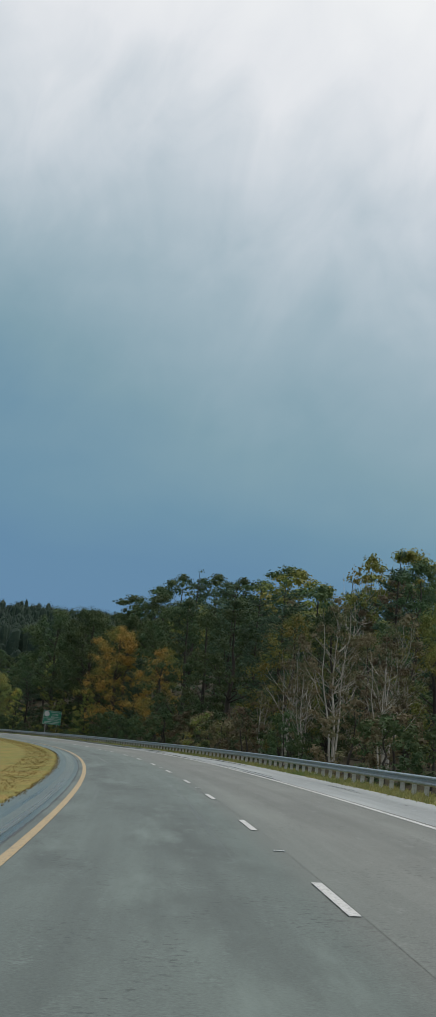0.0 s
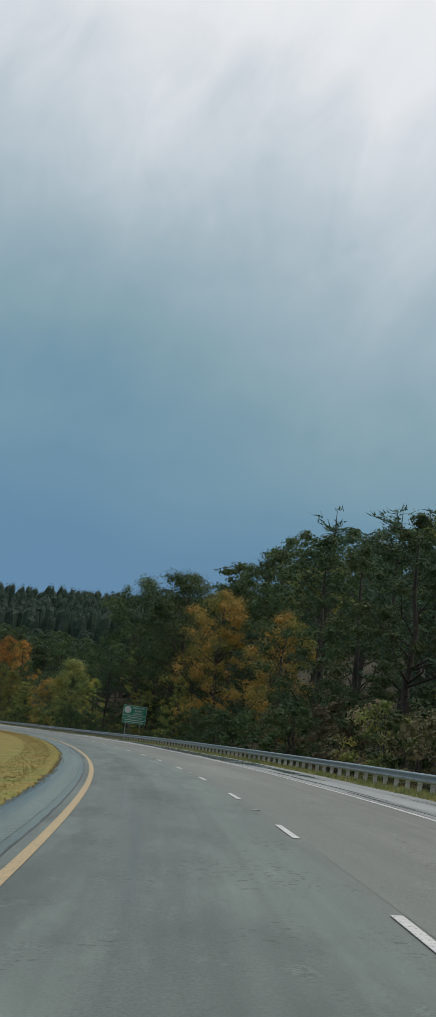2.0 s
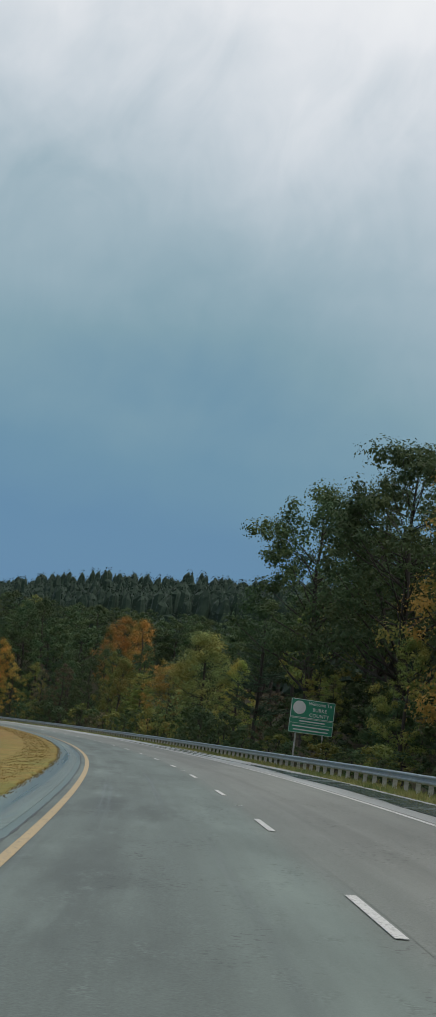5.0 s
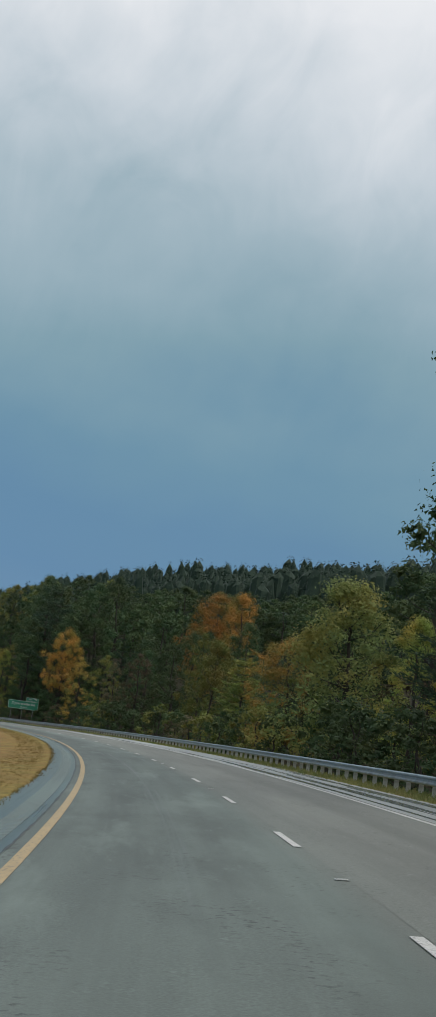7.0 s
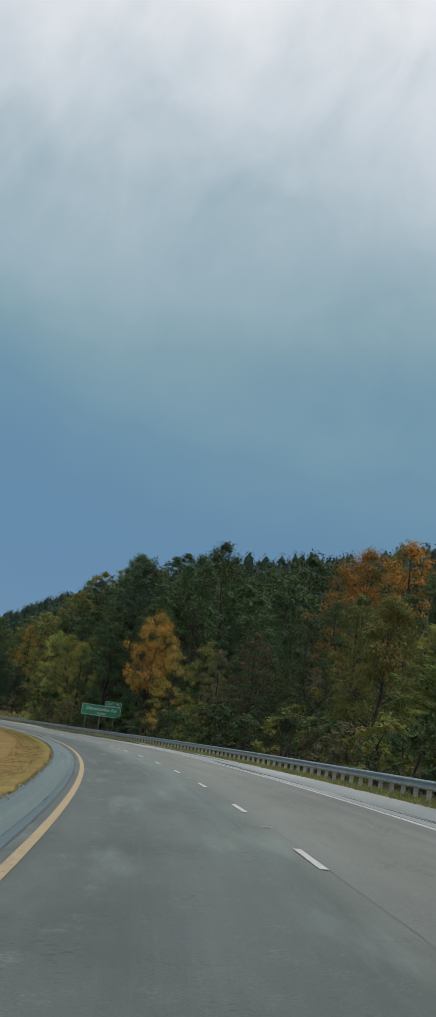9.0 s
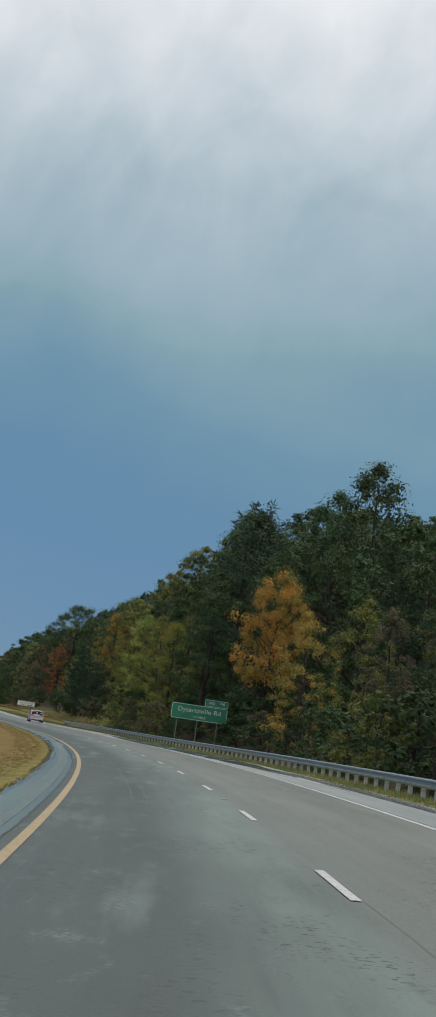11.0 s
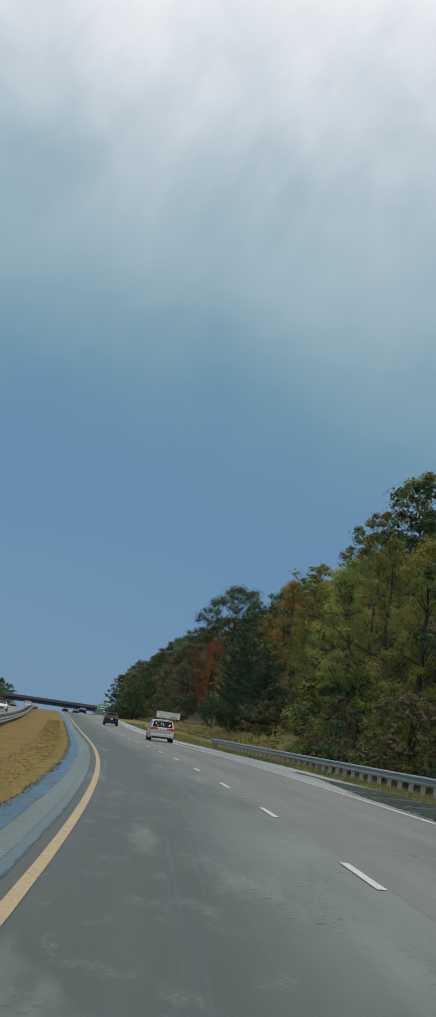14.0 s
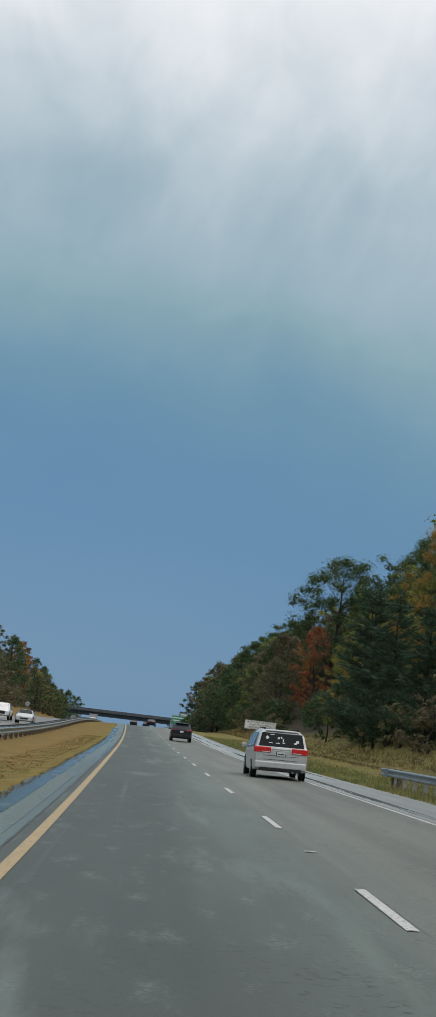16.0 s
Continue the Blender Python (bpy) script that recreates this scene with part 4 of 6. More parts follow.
def far_guide_sign(s, o):
    sg = empty("exit_sign_far", stand(s, o, 0))
    tagged(sg, "distant green exit sign beside the shoulder before the overpass", "road sign")
    p = panel(sg, "plate", 4.2, 2.6, (0, 0, 2.9), M_SIGN_GREEN, 0.06, 0.04, r=0.2)
    bars(p, [(-0.3, 0.7, 3.0, 0.3), (0.0, 0.0, 3.2, 0.3), (0.6, -0.8, 1.6, 0.3)], M_SIGN_WHITE)
    q = panel(sg, "plaque", 2.0, 0.6, (1.1, 0, 4.55), M_SIGN_GREEN, 0.05, 0.03, r=0.1)
    bars(q, [(0, 0, 1.4, 0.28)], M_SIGN_WHITE)
    for x in (-1.6, 1.6):
        sign_post(sg, x, 3.6, w=0.15)


def round_sign(s, o):
    """A sign on the far side of the opposite lanes, seen from behind."""
    sg = empty("warning_sign", stand(s, o, 0))
    tagged(sg, "bare aluminium back of an eight-sided sign on post", "road sign")
    bm = bmesh.new()
    cyl(bm, 0.46, 0.46, 0.012, (0, 0, 2.1), Matrix.Rotation(radians(90), 4, "X") @ Matrix.Rotation(radians(22.5), 4, "Z"), 8)
    part("plate", bm, M_SIGN_BACK, sg)
    sign_post(sg, 0, 2.0, w=0.06)


guide_sign(504.5, 16.2)
county_sign(275.0, 17.9)
white_sign(712.0, 17.6)
far_guide_sign(900.0, 13.6)
round_sign(786.0, -18.2)


# ---- overpass ----
M_BRIDGE = plain("dark_weathered_concrete", (0.075, 0.09, 0.105), 0.85, vary=0.25, scale=1.5)

def overpass(s, z):
    x, y, zz, th, b = axis(s)
    br = empty("overpass_bridge", Matrix.Translation((x, y, zz)) @ Matrix.Rotation(th + radians(-1.5), 4, "Z"))
    tagged(br, "dark girder road bridge over both carriageways with concrete parapet", "bridge")
    L = 96.0
    bm = bmesh.new()
    box(bm, (L, 10.5, 0.3), (-6, 0, z + 0.15), 0.03)
    part("deck", bm, M_BRIDGE, br)
    for yy in (-5.1, 5.1):
        bm = bmesh.new()
        box(bm, (L, 0.3, 0.85), (-6, yy, z + 0.72), 0.03)
        part("parapet", bm, M_BRIDGE, br, "dark weathered parapet")
    for yy in (-4.4, -1.5, 1.5, 4.4):
        bm = bmesh.new()
        box(bm, (L, 0.04, 1.35), (-6, yy, z - 0.68))
        box(bm, (L, 0.45, 0.05), (-6, yy, z - 0.02))
        box(bm, (L, 0.45, 0.05), (-6, yy, z - 1.35))
        part("girder", bm, M_GIRDER, br, "dark steel girder")
    for xx in (-30.0, 21.0):
        for yy in (-3.6, 0, 3.6):
            bm = bmesh.new()
            cyl(bm, 0.45, 0.45, z + 3.0, (xx, yy, (z - 1.9) / 2 - 1.5), seg=14)
            part("pier_column", bm, M_CONC, br)
        bm = bmesh.new()
        box(bm, (1.1, 9.6, 0.9), (xx, 0, z - 1.85), 0.05)
        part("pier_cap", bm, M_CONC, br)
    for sx in (-1, 1):
        bm = bmesh.new()
        v = [bm.verts.new(p) for p in ((sx * 44 - 6, -8, z + 0.2), (sx * 44 - 6, 8, z + 0.2), (sx * 28 - 6, -8, -3.5), (sx * 28 - 6, 8, -3.5), (sx * 44 - 6, -8, -3.5), (sx * 44 - 6, 8, -3.5))]
        for f in ((0, 1, 3, 2), (0, 2, 4), (1, 5, 3), (0, 4, 5, 1), (2, 3, 5, 4)):
            bm.faces.new([v[i] for i in f])
        bmesh.ops.recalc_face_normals(bm, faces=bm.faces)
        part("abutment_slope", bm, M_GROUND, br, "grassed abutment slope")


overpass(1080.0, 6.0)


# ---- vehicles ----
VAN_S = 572.5


def loft(stations, mat, parent, name="body", label=""):
    """A car body from cross-sections along y: (y, low half width, belt half width, roof half width, bottom, belt, roof)."""
    verts, faces = [], []
    ring = 16
    for y, wl, wb, wr, zb, zm, zr in stations:
        half = [(wl * 0.7, zb), (wl * 0.96, zb + 0.03), (wl, zb + 0.14), (wb, (zb + zm) / 2 + 0.05), (wb * 0.995, zm - 0.03), (wb * 0.965, zm + 0.03 if zr > zm + 0.1 else zm + 0.01), (wr + 0.04, zr - min(0.11, (zr - zm) * 0.4)), (wr * 0.86, zr)]
        verts += [(x, y, z) for x, z in half] + [(-x, y, z) for x, z in reversed(half)]
    n = len(stations)
    for i in range(n - 1):
        for j in range(ring):
            a, b = i * ring + j, i * ring + (j + 1) % ring
            faces.append((a, b, b + ring, a + ring))
    faces.append(tuple(range(ring))[::-1])
    faces.append(tuple((n - 1) * ring + j for j in range(ring)))
    me = mesh_of(name, verts, faces, mat, True)
    ob = new(name, me)
    ob.parent = parent
    bm = bmesh.new()
    bm.from_mesh(me)
    bmesh.ops.recalc_face_normals(bm, faces=bm.faces)
    for e in bm.edges:
        if len(e.link_faces) == 2 and e.calc_face_angle(0) > radians(38):
            e.smooth = False
    bm.to_mesh(me)
    bm.free()
    return tagged(ob, label)


def slab(parent, name, quad, mat, thick=0.012, label=""):
    """A thin pane or plate from four corners, thick along its normal."""
    q = [Vector(p) for p in quad]
    nrm = (q[1] - q[0]).cross(q[3] - q[0]).normalized() * thick
    bm = bmesh.new()
    a = [bm.verts.new(p) for p in q]
    b = [bm.verts.new(p + nrm) for p in q]
    bm.faces.new(a[::-1])
    bm.faces.new(b)
    for i in range(4):
        bm.faces.new((a[i], a[(i + 1) % 4], b[(i + 1) % 4], b[i]))
    bmesh.ops.recalc_face_normals(bm, faces=bm.faces)
    bmesh.ops.bevel(bm, geom=list(bm.edges), offset=thick * 0.3, segments=1, affect="EDGES")
    return part(name, bm, mat, parent, label)


def wheel(parent, x, y, r=0.34, w=0.22):
    rot = Matrix.Rotation(radians(90), 4, "Y")
    hub = new("wheel")
    hub.parent = parent
    hub.location = (x, y, r)
    bm = bmesh.new()
    cyl(bm, r - 0.03, r - 0.03, w, rot=rot, seg=28)
    cyl(bm, r, r, w * 0.72, rot=rot, seg=28)
    part("tyre", bm, M_TYRE, hub)
    bm = bmesh.new()
    cyl(bm, r * 0.64, r * 0.64, w + 0.012, rot=rot, seg=24)
    for k in range(5):
        a = radians(72 * k)
        box(bm, (w + 0.03, 0.07, r * 0.5), m=Matrix.Rotation(a, 4, "X") @ Matrix.Translation((0, 0, r * 0.32)))
    part("rim", bm, M_RIM, hub)


def arch(parent, x, y, r, mat):
    """The dark lip of a wheel opening, proud of the body side."""
    bm = bmesh.new()
    cyl(bm, r + 0.055, r + 0.055, 0.02, (0, 0, 0), Matrix.Rotation(radians(90), 4, "Y"), 28)
    ob = part("wheel_arch", bm, M_TRIM, parent, "dark wheel opening")
    ob.location = (x, y, r)


def car(name, label, category, m, paint, stations, rear, wheels, side_glass, windscreen=None, extras=None, r=0.34):
    v = empty(name, m)
    tagged(v, label, category)
    body = loft(stations, paint, v)
    for y in wheels:
        for sx in (-1, 1):
            wx = max(st[2] for st in stations) * sx
            arch(v, wx * 0.985, y, r, M_TRIM)
            wheel(v, wx - sx * 0.10, y, r)
    for sx in (-1, 1):
        for quad in side_glass:
            q = [(sx * x, y, z) for x, y, z in quad]
            slab(v, "side_window", q if sx > 0 else q[::-1], M_CARGLASS, 0.014)
    if windscreen:
        slab(v, "windscreen", windscreen, M_CARGLASS, 0.014)
    rear(v)
    return v


VAN = [(0.06, 0.86, 0.90, 0.84, 0.42, 0.98, 1.06), (0.12, 0.93, 0.955, 0.87, 0.36, 1.03, 1.14), (0.18, 0.95, 0.965, 0.83, 0.32, 1.04, 1.36), (0.27, 0.965, 0.975, 0.77, 0.28, 1.05, 1.65), (0.42, 0.97, 0.98, 0.75, 0.26, 1.05, 1.715),
       (1.0, 0.975, 0.985, 0.74, 0.24, 1.04, 1.745), (2.4, 0.98, 0.985, 0.74, 0.22, 1.0, 1.755), (3.2, 0.975, 0.98, 0.72, 0.22, 0.99, 1.70), (3.6, 0.97, 0.975, 0.73, 0.22, 0.98, 1.52),
       (4.2, 0.965, 0.965, 0.82, 0.22, 0.95, 1.06), (4.75, 0.94, 0.94, 0.80, 0.24, 0.84, 0.93), (5.05, 0.88, 0.88, 0.72, 0.30, 0.70, 0.76), (5.13, 0.80, 0.80, 0.62, 0.36, 0.6, 0.64)]


def van_rear(v):
    slab(v, "rear_window", [(-0.82, 0.115, 1.14), (0.82, 0.115, 1.14), (0.72, 0.240, 1.62), (-0.72, 0.240, 1.62)], M_CARGLASS, -0.014, "dark tinted rear window with pale stickers")
    glass = v.children[-1]

    def on_glass(x, z):
        k = (z - 1.10) / 0.50
        return Vector((x, 0.105 + 0.13 * k - 0.02, z))
    for x, z, w, h, a in ((-0.53, 1.42, 0.14, 0.14, 45), (0.56, 1.33, 0.15, 0.11, 8), (0.50, 1.27, 0.12, 0.08, 0), (0.05, 1.35, 0.05, 0.16, 0), (-0.12, 1.42, 0.10, 0.10, 0), (-0.02, 1.44, 0.06, 0.1, 20), (0.07, 1.26, 0.12, 0.05, 0), (-0.4, 1.24, 0.16, 0.03, 0), (-0.14, 1.24, 0.2, 0.03, 0), (-0.34, 1.53, 0.22, 0.025, 0)):
        bm = bmesh.new()
        rot = Matrix.Rotation(math.atan2(0.50, 0.13), 4, "X") @ Matrix.Rotation(radians(a), 4, "Z")
        box(bm, (w * 0.75, h * 0.75, 0.004), m=Matrix.Translation(on_glass(x, z + 0.03)) @ rot)
        part("sticker", bm, M_SIGN_WHITE, glass, "pale window sticker")
    bm = bmesh.new()
    box(bm, (1.86, 0.12, 0.27), (0, 0.10, 0.49), 0.055)
    part("rear_bumper", bm, M_SILVER, v, smooth=False)
    bm = bmesh.new()
    box(bm, (1.5, 0.16, 0.12), (0, 0.09, 0.335), 0.02)
    part("bumper_valance", bm, M_TRIM, v, "dark lower bumper edge")
    for sx in (-1, 1):
        bm = bmesh.new()
        box(bm, (0.56, 0.10, 0.20), (sx * 0.65, 0.08, 1.015), 0.03)
        box(bm, (0.09, 0.28, 0.20), (sx * 0.93, 0.19, 1.015), 0.03)
        lamp = part("tail_lamp", bm, M_REDLENS, v, "wide red tail lamp")
        bm = bmesh.new()
        box(bm, (0.30, 0.03, 0.03), (sx * 0.56, 0.035, 0.945), 0.008)
        part("reversing_lens", bm, M_CLEARLENS, lamp)
        bm = bmesh.new()
        box(bm, (0.045, 1.9, 0.035), (sx * 0.60, 1.6, 1.79), 0.01)
        for y in (0.7, 1.6, 2.5):
            box(bm, (0.05, 0.09, 0.06), (sx * 0.60, y, 1.765), 0.01)
        part("roof_rail", bm, M_TRIM, v)
        bm = bmesh.new()
        box(bm, (0.2, 0.12, 0.17), (sx * 1.09, 3.52, 1.08), 0.04)
        box(bm, (0.1, 0.05, 0.05), (sx * 0.98, 3.5, 1.03))
        part("wing_mirror", bm, M_SILVER, v)
        for y in (2.35, 3.25):
            bm = bmesh.new()
            box(bm, (0.03, 0.2, 0.03), (sx * 0.995, y, 0.93), 0.008)
            part("door_handle", bm, M_SILVER, v)
    bm = bmesh.new()
    box(bm, (0.36, 0.03, 0.17), (0, 0.06, 0.89), 0.01)
    part("plate_recess", bm, M_TRIM, v)
    bm = bmesh.new()
    box(bm, (0.31, 0.014, 0.155), (0, 0.035, 0.89), 0.006)
    pl = part("licence_plate", bm, M_PLATE, v, "pale licence plate")
    bm = bmesh.new()
    box(bm, (0.22, 0.004, 0.045), (0, 0.026, 0.885))
    part("plate_bar", bm, M_INK, pl)
    bm = bmesh.new()
    box(bm, (0.66, 0.02, 0.04), (0, 0.055, 1.06), 0.01)
    part("tailgate_garnish", bm, M_SILVER, v, "bright strip above the plate")
    bm = bmesh.new()
    box(bm, (1.2, 0.22, 0.03), (0, 0.34, 1.70), 0.012)
    part("roof_spoiler", bm, M_SILVER, v)
    bm = bmesh.new()
    cyl(bm, 0.035, 0.035, 0.2, (0.45, 0.06, 0.28), Matrix.Rotation(radians(90), 4, "X"), 10)
    part("exhaust_pipe", bm, M_RIM, v)
    for z in (0.68, 0.82):
        bm = bmesh.new()
        box(bm, (1.3, 0.012, 0.012), (0, 0.058, z))
        part("tailgate_seam", bm, M_TRIM, v)


VAN_GLASS = [[(0.968, 0.60, 1.10), (0.972, 1.75, 1.09), (0.80, 1.75, 1.60), (0.80, 0.78, 1.59)],
             [(0.972, 1.83, 1.09), (0.972, 2.72, 1.06), (0.80, 2.72, 1.60), (0.80, 1.83, 1.60)],
             [(0.972, 2.82, 1.06), (0.966, 3.75, 1.04), (0.80, 3.25, 1.56), (0.80, 2.82, 1.60)]]

SUV = [(0.05, 0.84, 0.86, 0.80, 0.48, 0.98, 1.05), (0.14, 0.90, 0.92, 0.80, 0.40, 1.05, 1.18), (0.45, 0.92, 0.94, 0.70, 0.34, 1.08, 1.58), (0.7, 0.93, 0.94, 0.68, 0.30, 1.06, 1.66), (1.8, 0.93, 0.94, 0.68, 0.26, 1.02, 1.70),
       (2.7, 0.93, 0.935, 0.66, 0.26, 1.0, 1.64), (3.4, 0.925, 0.925, 0.78, 0.26, 0.98, 1.10), (4.2, 0.90, 0.90, 0.74, 0.28, 0.88, 0.98), (4.6, 0.82, 0.82, 0.62, 0.34, 0.7, 0.76)]


def suv_rear(v):
    slab(v, "rear_window", [(-0.72, 0.155, 1.14), (0.72, 0.155, 1.14), (0.62, 0.42, 1.54), (-0.62, 0.42, 1.54)], M_CARGLASS, -0.014, "dark sloping rear window")
    bm = bmesh.new()
    box(bm, (1.3, 0.34, 0.035), (0, 0.5, 1.65), 0.015)
    part("roof_spoiler", bm, M_DARKBLUE, v)
    bm = bmesh.new()
    box(bm, (1.76, 0.2, 0.28), (0, 0.06, 0.52), 0.04)
    part("rear_bumper", bm, M_TRIM, v)
    for sx in (-1, 1):
        bm = bmesh.new()
        box(bm, (0.42, 0.1, 0.11), (sx * 0.66, 0.10, 1.02), 0.02)
        part("tail_lamp", bm, M_REDLENS, v, "dark red tail lamp")
        bm = bmesh.new()
        box(bm, (0.04, 1.7, 0.035), (sx * 0.60, 1.6, 1.73), 0.01)
        part("roof_rail", bm, M_RIM, v)
        bm = bmesh.new()
        box(bm, (0.18, 0.11, 0.15), (sx * 1.03, 2.95, 1.08), 0.04)
        part("wing_mirror", bm, M_DARKBLUE, v)
    bm = bmesh.new()
    box(bm, (0.31, 0.014, 0.155), (0, 0.03, 0.90), 0.006)
    part("licence_plate", bm, M_PLATE, v, "pale licence plate")


SUV_GLASS = [[(0.932, 0.75, 1.12), (0.93, 1.7, 1.10), (0.745, 1.7, 1.58), (0.745, 0.95, 1.55)], [(0.93, 1.8, 1.09), (0.925, 2.95, 1.06), (0.73, 2.55, 1.54), (0.745, 1.8, 1.58)]]

SEDAN = [(0.05, 0.80, 0.82, 0.76, 0.42, 0.90, 0.98), (0.5, 0.88, 0.90, 0.78, 0.30, 0.98, 1.06), (0.95, 0.90, 0.91, 0.66, 0.26, 0.96, 1.20), (1.5, 0.91, 0.91, 0.60, 0.24, 0.94, 1.42), (2.5, 0.91, 0.91, 0.60, 0.24, 0.92, 1.44),
         (3.3, 0.90, 0.90, 0.76, 0.24, 0.90, 1.02), (4.2, 0.86, 0.86, 0.7, 0.26, 0.78, 0.86), (4.6, 0.76, 0.76, 0.58, 0.34, 0.62, 0.68)]
SEDAN_GLASS = [[(0.90, 1.0, 0.99), (0.90, 1.95, 0.97), (0.655, 1.95, 1.36), (0.66, 1.35, 1.34)], [(0.90, 2.03, 0.97), (0.895, 3.0, 0.96), (0.66, 2.6, 1.36), (0.655, 2.03, 1.36)]]


def sedan_rear(v):
    slab(v, "rear_window", [(-0.66, 0.78, 1.085), (0.66, 0.78, 1.085), (0.52, 1.4, 1.40), (-0.52, 1.4, 1.40)], M_CARGLASS, -0.014)
    for sx in (-1, 1):
        bm = bmesh.new()
        box(bm, (0.32, 0.1, 0.13), (sx * 0.60, 0.06, 0.82), 0.02)
        part("tail_lamp", bm, M_REDLENS, v, "red tail lamp")
        bm = bmesh.new()
        box(bm, (0.30, 0.12, 0.12), (sx * 0.56, 4.50, 0.66), 0.03)
        part("headlamp", bm, M_CLEARLENS, v, "clear headlamp")
    bm = bmesh.new()
    box(bm, (0.8, 0.06, 0.16), (0, 4.60, 0.50), 0.02)
    part("grille", bm, M_TRIM, v)


def pickup(m):
    v = empty("pickup_truck", m)
    tagged(v, "white pickup truck coming the other way", "truck")
    st = [(0.0, 0.92, 0.94, 0.90, 0.5, 0.98, 1.1), (2.0, 0.95, 0.97, 0.92, 0.45, 1.0, 1.12), (2.05, 0.95, 0.97, 0.72, 0.42, 1.04, 1.72), (2.6, 0.96, 0.97, 0.70, 0.42, 1.04, 1.84), (3.6, 0.96, 0.97, 0.70, 0.42, 1.02, 1.84),
          (4.3, 0.95, 0.96, 0.85, 0.42, 1.02, 1.16), (5.3, 0.93, 0.93, 0.85, 0.45, 0.98, 1.08), (5.6, 0.86, 0.86, 0.76, 0.5, 0.85, 0.95)]
    loft(st, M_WHITECAR, v)
    slab(v, "windscreen", [(-0.80, 4.26, 1.18), (0.80, 4.26, 1.18), (0.66, 3.68, 1.76), (-0.66, 3.68, 1.76)][::-1], M_CARGLASS, -0.014)
    for sx in (-1, 1):
        for y in (1.0, 4.6):
            arch(v, 0.955 * sx, y, 0.4, M_TRIM)
            wheel(v, 0.86 * sx, y, 0.4, 0.26)
        bm = bmesh.new()
        box(bm, (0.24, 0.1, 0.22), (sx * 0.66, 5.56, 0.8), 0.03)
        part("headlamp", bm, M_CLEARLENS, v)
        q = [(sx * 0.965, 2.5, 1.12), (sx * 0.965, 3.9, 1.1), (sx * 0.76, 3.5, 1.7), (sx * 0.76, 2.5, 1.72)]
        slab(v, "side_window", q if sx > 0 else q[::-1], M_CARGLASS, 0.014)
    bm = bmesh.new()
    box(bm, (1.0, 0.06, 0.3), (0, 5.62, 0.76), 0.03)
    part("grille", bm, M_TRIM, v)


def box_truck(m):
    v = empty("box_truck", m)
    tagged(v, "distant grey box truck in the opposite lanes", "truck")
    bm = bmesh.new()
    box(bm, (2.4, 5.5, 2.5), (0, 2.75, 2.2), 0.05)
    part("cargo_box", bm, M_SIGN_BACK, v)
    bm = bmesh.new()
    box(bm, (2.1, 1.9, 1.7), (0, 6.6, 1.5), 0.2)
    part("cab", bm, M_WHITECAR, v)
    slab(v, "windscreen", [(-0.85, 7.56, 1.6), (0.85, 7.56, 1.6), (0.85, 7.5, 2.2), (-0.85, 7.5, 2.2)][::-1], M_CARGLASS, -0.014)
    for y in (1.3, 6.6):
        for sx in (-1, 1):
            wheel(v, sx * 0.98, y, 0.48, 0.28)


car("minivan", "silver minivan with red tail lamps and stickered rear window", "van", stand(VAN_S, 6.3, 0.012, tilt=True), M_SILVER, VAN, van_rear, (0.98, 4.0), VAN_GLASS,
    [(-0.80, 4.16, 1.10), (0.80, 4.16, 1.10), (0.66, 3.3, 1.64), (-0.66, 3.3, 1.64)][::-1])
car("crossover", "dark slate crossover with roof rails in the travel lane", "car", stand(VAN_S + 79, 5.15, 0.012, tilt=True), M_DARKBLUE, SUV, suv_rear, (0.85, 3.6), SUV_GLASS)
for s, o, paint, label in ((VAN_S + 232, 4.9, M_BLACKCAR, "small black saloon far ahead in the travel lane"), (VAN_S + 312, 1.9, M_BLACKCAR, "black saloon far ahead in the passing lane"), (VAN_S + 335, 5.4, M_DARKBLUE, "dark saloon far ahead before the overpass")):
    car("sedan", label, "car", stand(s, o, 0.012, tilt=True), paint, SEDAN, sedan_rear, (0.9, 3.7), SEDAN_GLASS)
car("sedan", "silver saloon coming the other way past the median", "car", stand(672.0, -10.2, 0.04, 180), M_SILVER, SEDAN, sedan_rear, (0.9, 3.7), SEDAN_GLASS,
    [(-0.70, 3.26, 1.04), (0.70, 3.26, 1.04), (0.54, 2.6, 1.41), (-0.54, 2.6, 1.41)][::-1])
pickup(stand(684.0, -13.6, 0.04, 180))
box_truck(stand(985.0, -10.5, 0.04, 180))
car("sedan", "dark saloon far off in the opposite lanes", "car", stand(900.0, -13.6, 0.04, 180), M_BLACKCAR, SEDAN, sedan_rear, (0.9, 3.7), SEDAN_GLASS)


# ---- trees ----
def tube(path, radii, sides=6):
    """A tapered tube through the points."""
    verts, faces = [], []
    for i, (p, r) in enumerate(zip(path, radii)):
        a = path[min(i + 1, len(path) - 1)] - path[max(i - 1, 0)]
        a = a.normalized() if a.length > 1e-6 else Vector((0, 0, 1))
        u = a.orthogonal().normalized()
        v = a.cross(u)
        for k in range(sides):
            t = 2 * math.pi * k / sides
            verts.append(p + (u * math.cos(t) + v * math.sin(t)) * r)
        if i:
            b = (i - 1) * sides
            for k in range(sides):
                faces.append((b + k, b + (k + 1) % sides, b + sides + (k + 1) % sides, b + sides + k))
    return verts, faces


